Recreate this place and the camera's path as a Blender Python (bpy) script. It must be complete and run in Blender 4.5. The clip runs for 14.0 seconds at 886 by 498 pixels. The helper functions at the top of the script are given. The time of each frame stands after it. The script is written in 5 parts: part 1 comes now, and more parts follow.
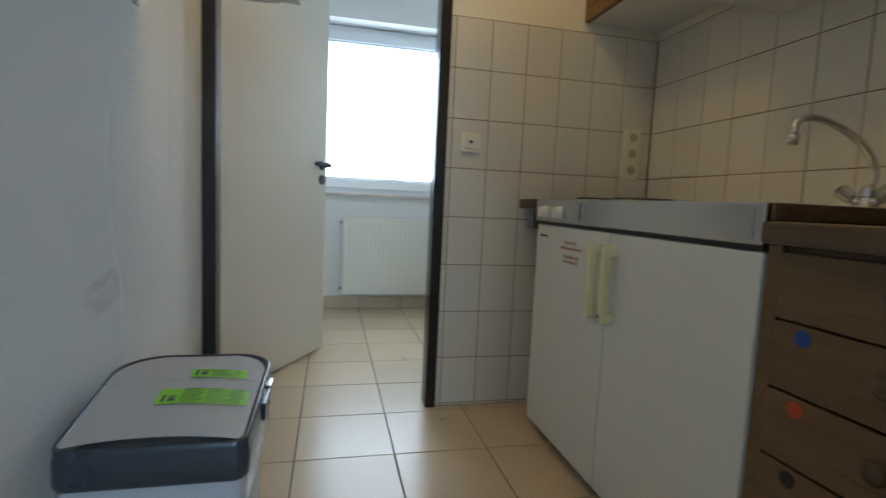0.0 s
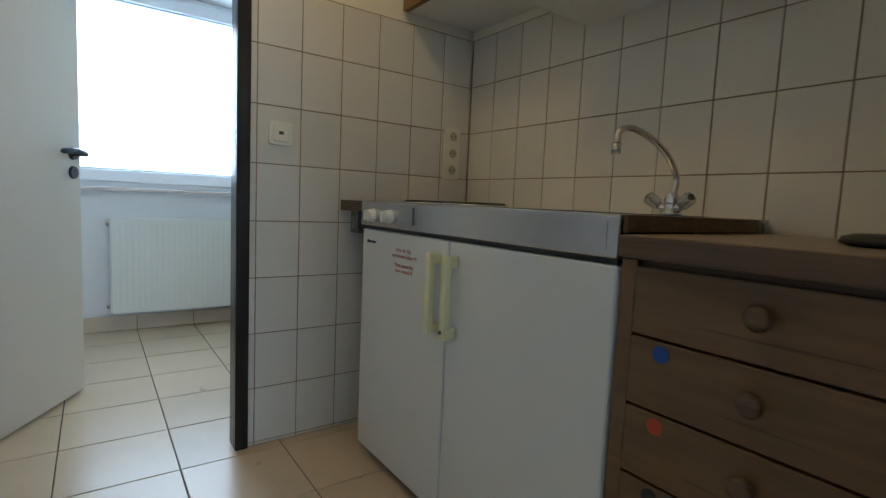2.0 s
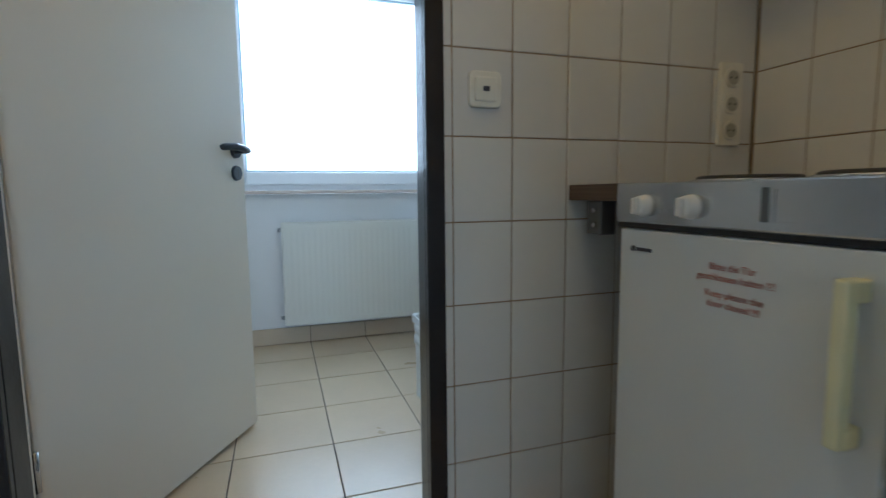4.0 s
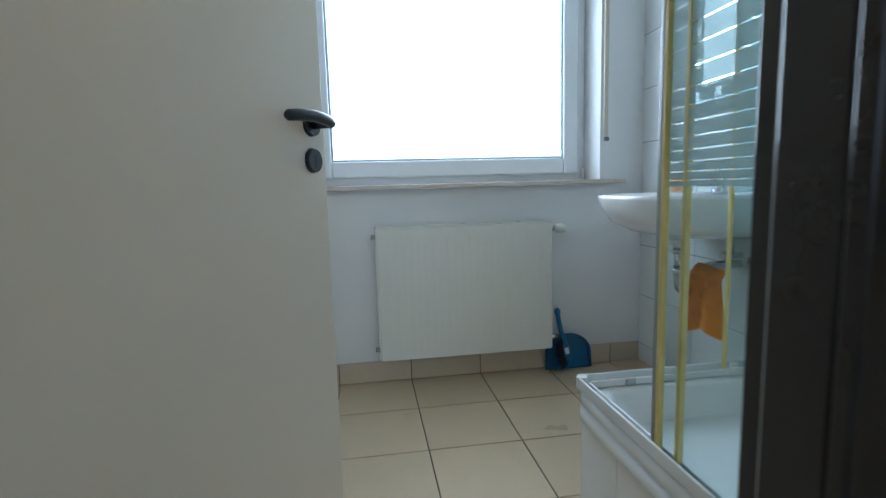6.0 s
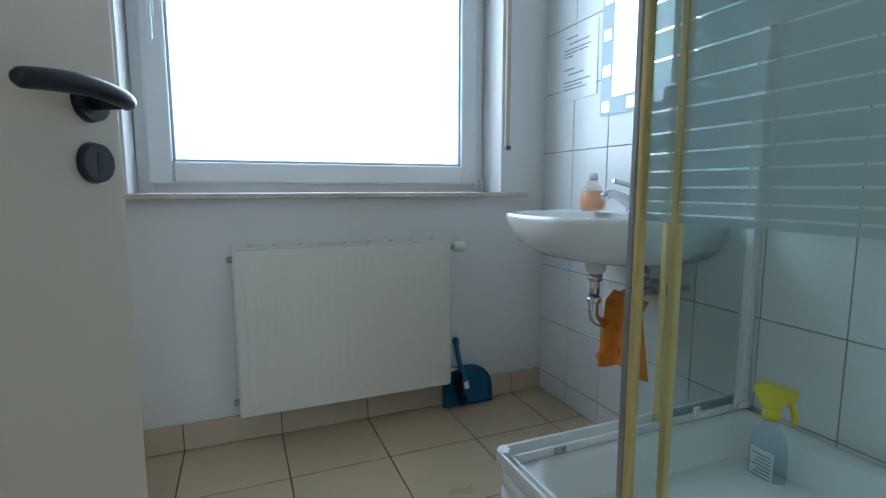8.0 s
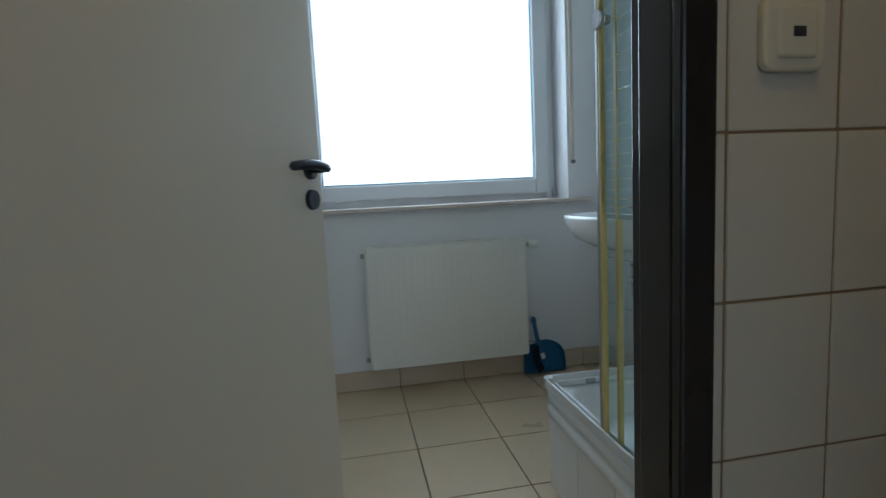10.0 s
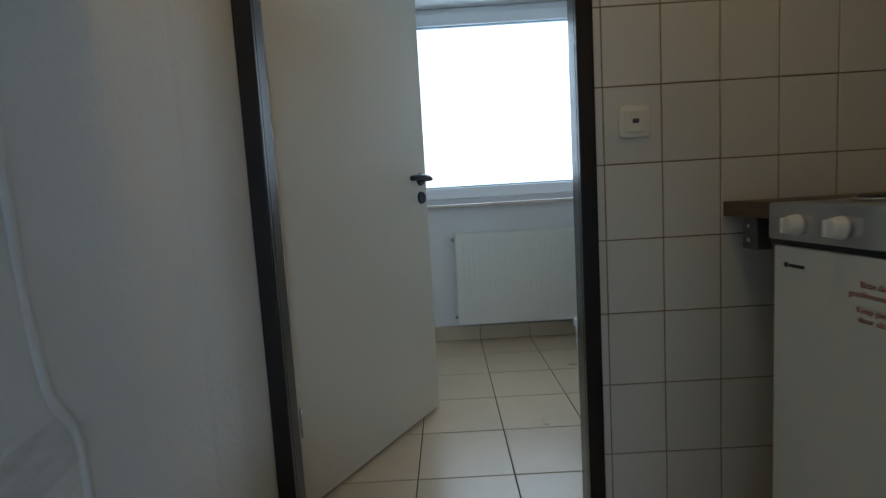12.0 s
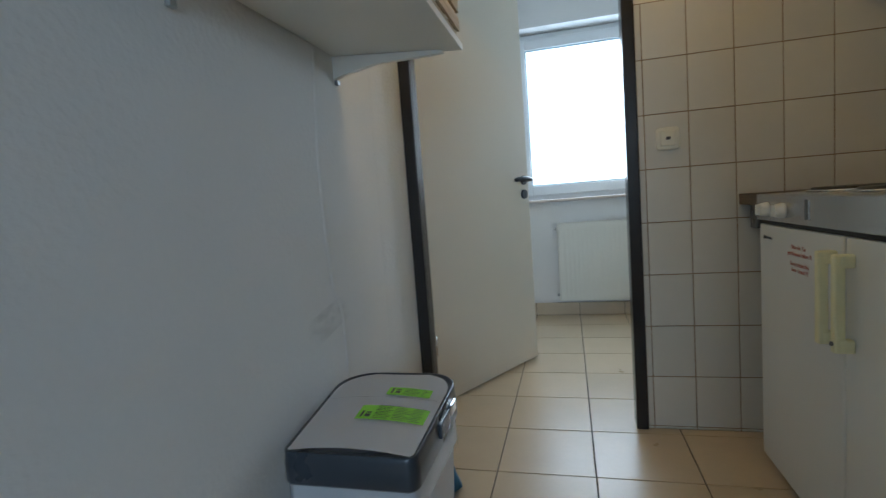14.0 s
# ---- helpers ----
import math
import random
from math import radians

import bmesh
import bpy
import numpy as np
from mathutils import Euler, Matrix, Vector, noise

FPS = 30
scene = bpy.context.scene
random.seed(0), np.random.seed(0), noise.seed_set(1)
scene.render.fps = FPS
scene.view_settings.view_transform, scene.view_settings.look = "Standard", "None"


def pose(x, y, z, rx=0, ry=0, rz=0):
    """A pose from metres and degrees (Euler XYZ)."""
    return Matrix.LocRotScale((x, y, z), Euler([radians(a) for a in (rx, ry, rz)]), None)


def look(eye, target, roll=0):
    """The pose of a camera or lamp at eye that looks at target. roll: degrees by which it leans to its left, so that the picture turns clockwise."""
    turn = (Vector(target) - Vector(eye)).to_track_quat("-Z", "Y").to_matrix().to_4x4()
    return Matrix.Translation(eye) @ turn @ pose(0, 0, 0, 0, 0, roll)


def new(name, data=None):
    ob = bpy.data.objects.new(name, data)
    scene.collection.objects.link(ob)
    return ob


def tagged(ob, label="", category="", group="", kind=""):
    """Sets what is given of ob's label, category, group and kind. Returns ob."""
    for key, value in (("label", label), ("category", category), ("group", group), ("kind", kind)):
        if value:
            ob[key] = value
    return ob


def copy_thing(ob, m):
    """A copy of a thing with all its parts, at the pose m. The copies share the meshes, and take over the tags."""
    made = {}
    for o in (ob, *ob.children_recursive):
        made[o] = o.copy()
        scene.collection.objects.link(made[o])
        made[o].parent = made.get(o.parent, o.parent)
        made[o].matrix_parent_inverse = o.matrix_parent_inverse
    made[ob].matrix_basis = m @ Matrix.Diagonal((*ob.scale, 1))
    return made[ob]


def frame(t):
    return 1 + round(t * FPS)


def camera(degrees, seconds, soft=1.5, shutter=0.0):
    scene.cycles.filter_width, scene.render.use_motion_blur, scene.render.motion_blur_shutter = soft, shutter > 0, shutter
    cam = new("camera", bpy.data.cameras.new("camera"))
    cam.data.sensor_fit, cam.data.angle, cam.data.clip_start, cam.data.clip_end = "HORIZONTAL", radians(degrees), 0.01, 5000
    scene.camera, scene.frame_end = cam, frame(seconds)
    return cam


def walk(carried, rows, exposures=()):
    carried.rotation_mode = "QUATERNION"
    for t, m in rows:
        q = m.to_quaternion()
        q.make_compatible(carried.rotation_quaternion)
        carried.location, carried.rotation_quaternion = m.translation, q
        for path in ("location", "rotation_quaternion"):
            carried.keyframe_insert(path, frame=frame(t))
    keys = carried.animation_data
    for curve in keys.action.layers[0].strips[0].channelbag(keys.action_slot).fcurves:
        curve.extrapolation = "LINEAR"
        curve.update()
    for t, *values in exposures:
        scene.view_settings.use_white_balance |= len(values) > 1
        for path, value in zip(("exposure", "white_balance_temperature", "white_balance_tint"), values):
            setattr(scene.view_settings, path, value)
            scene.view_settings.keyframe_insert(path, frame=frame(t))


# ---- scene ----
cam = camera(83.7, 14.0, soft=1.3, shutter=0.4)
PATH = [
    (0, (0.001, -0.006, 0.866), (0.447, 1.935, 0.677), 2.6),
    (0.5, (-0.069, 0.002, 0.885), (0.753, 1.817, 0.72), 3.3),
    (1, (-0.102, 0.012, 0.904), (0.936, 1.714, 0.742), 3.3),
    (1.5, (-0.055, 0.064, 0.899), (1.069, 1.709, 0.728), 2.9),
    (2, (0.016, 0.212, 0.897), (1.168, 1.837, 0.714), 2.6),
    (2.5, (0.057, 0.329, 0.901), (1.149, 1.994, 0.712), 1.9),
    (3, (0.083, 0.495, 0.894), (1.082, 2.216, 0.694), 1.4),
    (3.5, (0.086, 0.693, 0.902), (0.907, 2.504, 0.688), 0.5),
    (4, (0.087, 0.886, 0.875), (0.709, 2.774, 0.654), -0.6),
    (6.3, (0.057, 1.792, 0.9), (0.354, 3.753, 0.648), -1.6),
    (6.5, (0.08, 1.873, 0.906), (0.46, 3.819, 0.646), -1.4),
    (7, (0.112, 2.015, 0.92), (0.661, 3.921, 0.665), -0.8),
    (7.5, (0.135, 2.05, 0.918), (0.844, 3.904, 0.668), -0.2),
    (7.7, (0.131, 2.047, 0.92), (0.89, 3.881, 0.673), -0.0),
    (9.8, (0.032, 1.536, 0.949), (0.492, 3.47, 0.726), -2.4),
    (10, (0.045, 1.472, 0.952), (0.4, 3.428, 0.735), -2.8),
    (10.5, (0.06, 1.283, 0.956), (0.143, 3.271, 0.751), -3.7),
    (11, (0.037, 1.069, 0.966), (-0.039, 3.058, 0.771), -3.7),
    (11.5, (0.029, 0.827, 0.958), (-0.016, 2.817, 0.762), -3.6),
    (12, (0.051, 0.664, 0.943), (0.03, 2.654, 0.744), -3.4),
    (12.5, (0.07, 0.465, 0.925), (0.04, 2.456, 0.731), -3.2),
    (13, (0.068, 0.308, 0.922), (-0.092, 2.292, 0.727), -3.6),
    (13.5, (0.132, 0.091, 0.936), (-0.163, 2.06, 0.745), -3.8),
    (14, (0.188, -0.019, 0.941), (-0.312, 1.908, 0.756), -4.3),
]
EXPOSURES = [(t, e, k, 10) for t, e, k in ((0, 0.38, 5900), (1.5, 0.46, 5760), (2.5, 0.33, 5320), (4, 0.31, 5280), (6.3, 0.05, 5750), (7.7, -0.12, 5750), (9.8, -0.6, 5850), (11, -0.6, 5850), (12.5, -0.43, 5620), (14, 0.13, 5800))]
walk(cam, [(t, look(eye, target, roll)) for t, eye, target, roll in PATH], exposures=EXPOSURES)

# ---- light ----
world = bpy.data.worlds.new("world")
scene.world = world
world.use_nodes = True
wn = world.node_tree.nodes
sky = wn.new("ShaderNodeTexSky")
sky.sky_type, sky.sun_disc = "NISHITA", False
sky.sun_elevation, sky.sun_rotation = radians(48), radians(90)
world.node_tree.links.new(sky.outputs["Color"], wn["Background"].inputs["Color"])
wn["Background"].inputs["Strength"].default_value = 0.12


def lamp(name, kind, m, energy, color, **more):
    data = bpy.data.lights.new(name, kind)
    data.energy, data.color = energy, color
    if kind == "AREA":
        data.shape, data.size, data.size_y = "RECTANGLE", more["size"], more["size_y"]
    if kind == "SUN":
        data.angle = more["angle"]
    if kind == "POINT":
        data.shadow_soft_size = more["radius"]
    ob = new(name, data)
    ob.matrix_basis = m
    return ob


lamp("sun", "SUN", look((30, 0, 34), (0, 0, 0)), 1.2, (1, 0.95, 0.88), angle=radians(10))
# daylight through the bathroom window, plus added fill from an unseen window behind
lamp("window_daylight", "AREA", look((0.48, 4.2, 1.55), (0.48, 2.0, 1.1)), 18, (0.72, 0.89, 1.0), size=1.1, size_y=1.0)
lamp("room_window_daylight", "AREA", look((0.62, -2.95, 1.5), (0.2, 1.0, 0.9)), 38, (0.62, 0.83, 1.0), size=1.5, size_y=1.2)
# warm ceiling lamp of the kitchen
lamp("kitchen_ceiling_bulb", "POINT", pose(0.30, 1.40, 2.33), 6.6, (1.0, 0.64, 0.19), radius=0.07)


# ---- materials ----
def material(name, color, rough=0.5, metal=0.0, vary=0.06, scale=6.0, bump=0.05, fine=90.0, spread=0.0, stain=None, stain_amount=0.0, coat=0.0, spec=0.5):
    """A surface with two scales of variation, fine relief, and per-piece spread."""
    m = bpy.data.materials.new(name)
    m.use_nodes = True
    n, l = m.node_tree.nodes, m.node_tree.links
    b = n["Principled BSDF"]
    tc = n.new("ShaderNodeTexCoord")
    oi = n.new("ShaderNodeObjectInfo")
    shift = n.new("ShaderNodeVectorMath")
    shift.operation = "MULTIPLY_ADD"
    comb = n.new("ShaderNodeCombineXYZ")
    for k in range(3):
        l.new(oi.outputs["Random"], comb.inputs[k])
    l.new(comb.outputs[0], shift.inputs[0])
    shift.inputs[1].default_value = (17, 29, 11) if spread else (0, 0, 0)
    l.new(tc.outputs["Object"], shift.inputs[2])
    big, small = n.new("ShaderNodeTexNoise"), n.new("ShaderNodeTexNoise")
    for t, s, d in ((big, scale, 4), (small, fine, 3)):
        l.new(shift.outputs[0], t.inputs["Vector"])
        t.inputs["Scale"].default_value, t.inputs["Detail"].default_value = s, d
    mix = n.new("ShaderNodeMix")
    mix.data_type = "RGBA"
    mix.inputs["A"].default_value = (*[min(1, c * (1 - vary)) for c in color], 1)
    mix.inputs["B"].default_value = (*[min(1, c * (1 + vary)) for c in color], 1)
    add = n.new("ShaderNodeMath")
    add.operation = "MULTIPLY_ADD"
    l.new(small.outputs["Fac"], add.inputs[0])
    add.inputs[1].default_value = 0.35
    part_big = n.new("ShaderNodeMath")
    part_big.operation = "MULTIPLY_ADD"
    l.new(big.outputs["Fac"], part_big.inputs[0])
    part_big.inputs[1].default_value, part_big.inputs[2].default_value = 1.3, -0.33
    l.new(part_big.outputs[0], add.inputs[2])
    l.new(add.outputs[0], mix.inputs["Factor"])
    out = mix.outputs["Result"]
    if spread:
        hsv = n.new("ShaderNodeHueSaturation")
        v = n.new("ShaderNodeMath")
        v.operation = "MULTIPLY_ADD"
        l.new(oi.outputs["Random"], v.inputs[0])
        v.inputs[1].default_value, v.inputs[2].default_value = 2 * spread, 1 - spread
        l.new(v.outputs[0], hsv.inputs["Value"])
        l.new(out, hsv.inputs["Color"])
        out = hsv.outputs["Color"]
    if stain:
        sn = n.new("ShaderNodeTexNoise")
        sn.inputs["Scale"].default_value, sn.inputs["Detail"].default_value = scale * 0.6, 6
        l.new(shift.outputs[0], sn.inputs["Vector"])
        ramp = n.new("ShaderNodeMapRange")
        ramp.inputs["From Min"].default_value, ramp.inputs["From Max"].default_value = 0.55, 0.75
        ramp.inputs["To Max"].default_value = stain_amount
        l.new(sn.outputs["Fac"], ramp.inputs["Value"])
        ms = n.new("ShaderNodeMix")
        ms.data_type = "RGBA"
        l.new(ramp.outputs["Result"], ms.inputs["Factor"])
        l.new(out, ms.inputs["A"])
        ms.inputs["B"].default_value = (*stain, 1)
        out = ms.outputs["Result"]
    l.new(out, b.inputs["Base Color"])
    b.inputs["Metallic"].default_value = metal
    b.inputs["Coat Weight"].default_value = coat
    b.inputs["Specular IOR Level"].default_value = spec
    rr = n.new("ShaderNodeMapRange")
    rr.inputs["To Min"].default_value, rr.inputs["To Max"].default_value = max(0.02, rough * 0.8), min(1, rough * 1.2)
    l.new(big.outputs["Fac"], rr.inputs["Value"])
    l.new(rr.outputs["Result"], b.inputs["Roughness"])
    if bump:
        bp = n.new("ShaderNodeBump")
        bp.inputs["Strength"].default_value, bp.inputs["Distance"].default_value = bump, 0.004
        l.new(small.outputs["Fac"], bp.inputs["Height"])
        l.new(bp.outputs["Normal"], b.inputs["Normal"])
    return m


def wood(name, dark, light, rough=0.45, along=(3, 0.25, 9)):
    """Grained wood: stretched noise along one axis."""
    m = material(name, light, rough, bump=0.05)
    n, l = m.node_tree.nodes, m.node_tree.links
    tc, mp, ns = n.new("ShaderNodeTexCoord"), n.new("ShaderNodeMapping"), n.new("ShaderNodeTexNoise")
    mp.inputs["Scale"].default_value = [a * 6 for a in along]
    ns.inputs["Scale"].default_value, ns.inputs["Detail"].default_value, ns.inputs["Distortion"].default_value = 1.5, 6, 0.8
    l.new(tc.outputs["Object"], mp.inputs["Vector"])
    l.new(mp.outputs[0], ns.inputs["Vector"])
    mx = n.new("ShaderNodeMix")
    mx.data_type = "RGBA"
    mx.inputs["A"].default_value, mx.inputs["B"].default_value = (*dark, 1), (*light, 1)
    st = n.new("ShaderNodeMapRange")
    st.inputs["From Min"].default_value, st.inputs["From Max"].default_value = 0.3, 0.7
    l.new(ns.outputs["Fac"], st.inputs["Value"])
    l.new(st.outputs["Result"], mx.inputs["Factor"])
    l.new(mx.outputs["Result"], n["Principled BSDF"].inputs["Base Color"])
    return m


def pane_material(name, tint, frost=0.0, frost_color=(0.7, 0.8, 0.8), gloss=1.0):
    """Thin pane: straight-through light, a mirror gloss by Fresnel, and a share of frosting."""
    m = bpy.data.materials.new(name)
    m.use_nodes = True
    n, l = m.node_tree.nodes, m.node_tree.links
    n.remove(n["Principled BSDF"])
    clear, shine, mx, fr = n.new("ShaderNodeBsdfTransparent"), n.new("ShaderNodeBsdfGlossy"), n.new("ShaderNodeMixShader"), n.new("ShaderNodeLayerWeight")
    clear.inputs["Color"].default_value = (*tint, 1)
    shine.inputs["Roughness"].default_value = 0.03
    power, level = n.new("ShaderNodeMath"), n.new("ShaderNodeMath")
    power.operation, level.operation = "POWER", "MULTIPLY_ADD"
    power.inputs[1].default_value, level.inputs[1].default_value, level.inputs[2].default_value = 5, 0.6 * gloss, 0.025 * gloss
    l.new(fr.outputs["Facing"], power.inputs[0])
    l.new(power.outputs[0], level.inputs[0])
    l.new(level.outputs[0], mx.inputs[0])
    body = clear.outputs[0]
    if frost:
        a, tr, df, m2 = n.new("ShaderNodeMixShader"), n.new("ShaderNodeBsdfTranslucent"), n.new("ShaderNodeBsdfDiffuse"), n.new("ShaderNodeMixShader")
        tr.inputs["Color"].default_value = df.inputs["Color"].default_value = (*frost_color, 1)
        m2.inputs[0].default_value = 0.5
        l.new(df.outputs[0], m2.inputs[1])
        l.new(tr.outputs[0], m2.inputs[2])
        a.inputs[0].default_value = frost
        l.new(clear.outputs[0], a.inputs[1])
        l.new(m2.outputs[0], a.inputs[2])
        body = a.outputs[0]
    l.new(body, mx.inputs[1])
    l.new(shine.outputs[0], mx.inputs[2])
    l.new(mx.outputs[0], n["Material Output"].inputs["Surface"])
    return m


def glow(name, color, strength):
    m = bpy.data.materials.new(name)
    m.use_nodes = True
    b = m.node_tree.nodes["Principled BSDF"]
    b.inputs["Base Color"].default_value = (0.8, 0.8, 0.8, 1)
    b.inputs["Emission Color"].default_value, b.inputs["Emission Strength"].default_value = (*color, 1), strength
    return m


PLASTER = material("rough_white_plaster", (0.74, 0.73, 0.71), 0.9, vary=0.05, scale=2.2, bump=0.55, fine=70, stain=(0.55, 0.53, 0.50), stain_amount=0.28)
SMOOTH = material("smooth_white_paint", (0.80, 0.80, 0.80), 0.85, vary=0.03, scale=2.5, bump=0.12, fine=120, stain=(0.66, 0.65, 0.63), stain_amount=0.12)
CREAM_PAINT = material("cream_wall_paint", (0.78, 0.74, 0.62), 0.85, vary=0.04, scale=3, bump=0.2, fine=110)
CEILING = material("ceiling_paint", (0.78, 0.77, 0.74), 0.9, vary=0.03, bump=0.2)
FLOOR_TILE = material("cream_floor_tile", (0.58, 0.455, 0.305), 0.30, vary=0.09, scale=4.5, bump=0.03, fine=60, spread=0.05, stain=(0.47, 0.345, 0.21), stain_amount=0.18)
FLOOR_JOINT = material("dark_floor_grout", (0.10, 0.08, 0.065), 0.95, vary=0.2, scale=20, bump=0.3)
SKIRT_TILE = material("beige_skirting_tile", (0.58, 0.48, 0.36), 0.35, vary=0.08, scale=6, bump=0.03, spread=0.05)
WALL_TILE = material("cream_wall_tile", (0.67, 0.645, 0.585), 0.22, vary=0.035, scale=5, bump=0.02, fine=40, spread=0.03)
WALL_JOINT = material("brown_wall_grout", (0.29, 0.20, 0.115), 0.95, vary=0.25, scale=9, bump=0.3)
BATH_TILE = material("white_bath_tile", (0.76, 0.78, 0.78), 0.2, vary=0.03, scale=5, bump=0.02, fine=40, spread=0.025)
BATH_JOINT = material("grey_bath_grout", (0.30, 0.29, 0.28), 0.95, vary=0.2, scale=9, bump=0.3)
BLACK_PAINT = material("black_enamel", (0.018, 0.016, 0.017), 0.22, vary=0.2, scale=8, bump=0.08, fine=60)
GREY_SEAL = material("grey_rubber_seal", (0.22, 0.23, 0.24), 0.6)
DOOR_CREAM = material("cream_door_lacquer", (0.73, 0.66, 0.565), 0.45, vary=0.025, scale=2, bump=0.04, fine=150)
DARK_BLUE = material("black_blue_plastic", (0.012, 0.018, 0.030), 0.3, vary=0.15, bump=0.02)
WHITE_ENAMEL = material("white_enamel", (0.69, 0.70, 0.68), 0.33, vary=0.03, scale=3, bump=0.03, fine=140)
WHITE_PLASTIC = material("white_plastic", (0.78, 0.77, 0.73), 0.4, vary=0.03, bump=0.02)
CREAM_PLASTIC = material("aged_cream_plastic", (0.76, 0.72, 0.60), 0.4, vary=0.04, bump=0.02)
YELLOWED = material("yellowed_plastic", (0.80, 0.76, 0.48), 0.4, vary=0.08, scale=12, bump=0.02)
GOLD_SEAL = material("yellowed_seal_strip", (0.73, 0.58, 0.23), 0.4, vary=0.15, scale=14, bump=0.03)
STEEL = material("brushed_steel", (0.55, 0.55, 0.56), 0.24, metal=1.0, vary=0.10, scale=5, bump=0.05, fine=160)
DARK_STEEL = material("dark_steel_recess", (0.16, 0.16, 0.16), 0.4, metal=0.7, vary=0.15, bump=0.03)
CHROME = material("chrome", (0.62, 0.62, 0.64), 0.08, metal=1.0, vary=0.03, bump=0.0)
ALU = material("white_aluminium", (0.72, 0.74, 0.75), 0.35, vary=0.03, bump=0.02)
GREY_ALU = material("grey_aluminium", (0.38, 0.40, 0.41), 0.35, metal=0.8, bump=0.02)
IRON = material("black_hotplate_iron", (0.03, 0.03, 0.03), 0.55, bump=0.2)
DARK_WOOD = wood("dark_brown_wood", (0.06, 0.035, 0.02), (0.14, 0.085, 0.045), 0.45)
BROWN_WOOD = wood("brown_drawer_wood", (0.125, 0.072, 0.032), (0.175, 0.102, 0.046), 0.45, along=(5, 0.5, 5))
CABINET_WOOD = wood("warm_cabinet_wood", (0.13, 0.065, 0.024), (0.26, 0.14, 0.055), 0.45, along=(9, 0.3, 9))
WORKTOP = wood("worn_brown_worktop", (0.14, 0.10, 0.06), (0.30, 0.225, 0.14), 0.35, along=(6, 0.4, 9))
CRATE_WOOD = wood("pale_crate_wood", (0.42, 0.33, 0.20), (0.60, 0.49, 0.33), 0.7, along=(9, 0.6, 9))
PORCELAIN = material("white_porcelain", (0.82, 0.83, 0.84), 0.12, vary=0.015, bump=0.0, coat=0.3)
ACRYLIC = material("white_acrylic", (0.76, 0.79, 0.80), 0.22, vary=0.03, scale=4, bump=0.01)
PVC = material("white_window_pvc", (0.80, 0.82, 0.84), 0.35, vary=0.02, bump=0.01)
MARBLE = material("beige_sill_stone", (0.62, 0.53, 0.46), 0.35, vary=0.2, scale=14, bump=0.05)
RADIATOR = material("ivory_radiator_paint", (0.76, 0.75, 0.69), 0.35, vary=0.02, scale=3, bump=0.02)
BLUE = material("blue_plastic", (0.008, 0.12, 0.27), 0.4, vary=0.1, bump=0.03)
BRISTLE = material("dark_bristles", (0.01, 0.02, 0.035), 0.9, vary=0.3, scale=60, bump=0.5)
ORANGE = material("orange_cloth", (0.85, 0.34, 0.045), 0.95, vary=0.08, scale=20, bump=0.4, fine=220)
ORANGE_DARK = material("dark_orange_print", (0.66, 0.17, 0.02), 0.95)
ORANGE_SOAP = material("orange_liquid_soap", (0.98, 0.40, 0.10), 0.15, vary=0.03, bump=0.0, coat=0.5)
ACRYL_KNOB = pane_material("clear_tap_knob", (0.88, 0.90, 0.90), 0.20, (0.8, 0.82, 0.82), gloss=3.0)
CLEAR_PLASTIC = pane_material("clear_plastic", (0.90, 0.90, 0.90), 0.25, (0.8, 0.8, 0.8))
BAG = pane_material("bag_film", (0.93, 0.93, 0.94), 0.45, (0.75, 0.76, 0.77))
YELLOW = material("yellow_plastic", (0.78, 0.66, 0.02), 0.35, vary=0.06, bump=0.02)
PALE_BLUE = pane_material("pale_blue_bottle", (0.90, 0.95, 0.97), 0.22, (0.72, 0.82, 0.87))
LABEL = material("white_label", (0.72, 0.76, 0.80), 0.5)
PAPER = material("laminated_paper", (0.78, 0.80, 0.82), 0.18, vary=0.02, bump=0.01, coat=0.4)
INK = material("dark_ink", (0.05, 0.05, 0.06), 0.6)
GREY_INK = material("grey_ink", (0.22, 0.24, 0.27), 0.6)
RED_INK = material("red_ink", (0.42, 0.13, 0.09), 0.6)
GREEN = material("green_sticker", (0.25, 0.62, 0.03), 0.45, vary=0.04, bump=0.01)
LID_GREY = material("light_grey_lid", (0.82, 0.82, 0.84), 0.42, vary=0.03, bump=0.03)
BIN_GREY = material("anthracite_plastic", (0.030, 0.038, 0.05), 0.28, vary=0.1, bump=0.02)
BIN_BODY = material("pale_grey_bin_plastic", (0.50, 0.51, 0.53), 0.4, vary=0.03, bump=0.02)
MIRROR = material("mirror_silver", (0.92, 0.94, 0.94), 0.02, metal=1.0, vary=0.0, bump=0.0)
FROST_MIRROR = material("etched_mirror", (0.42, 0.52, 0.56), 0.55, metal=0.3, vary=0.02, bump=0.02)
GLASS = pane_material("window_glass", (0.97, 0.98, 0.98))
SHOWER_GLASS = pane_material("greenish_shower_glass", (0.90, 0.955, 0.955))
FROSTED = pane_material("frosted_band", (0.74, 0.83, 0.85), 0.90, (0.58, 0.66, 0.68))
SEAL_BLUE = material("blue_dot_sticker", (0.015, 0.07, 0.30), 0.5)
SEAL_RED = material("red_dot_sticker", (0.45, 0.06, 0.02), 0.5)
SEAL_BLACK = material("black_dot_sticker", (0.012, 0.012, 0.012), 0.5)
STRAP = material("tan_blind_strap", (0.60, 0.53, 0.44), 0.8, bump=0.2)
SKY_GLOW = glow("bright_overcast_backdrop", (0.96, 0.99, 1.0), 2.2)
BULB = glow("opal_lamp_glass", (1.0, 0.80, 0.50), 1.5)


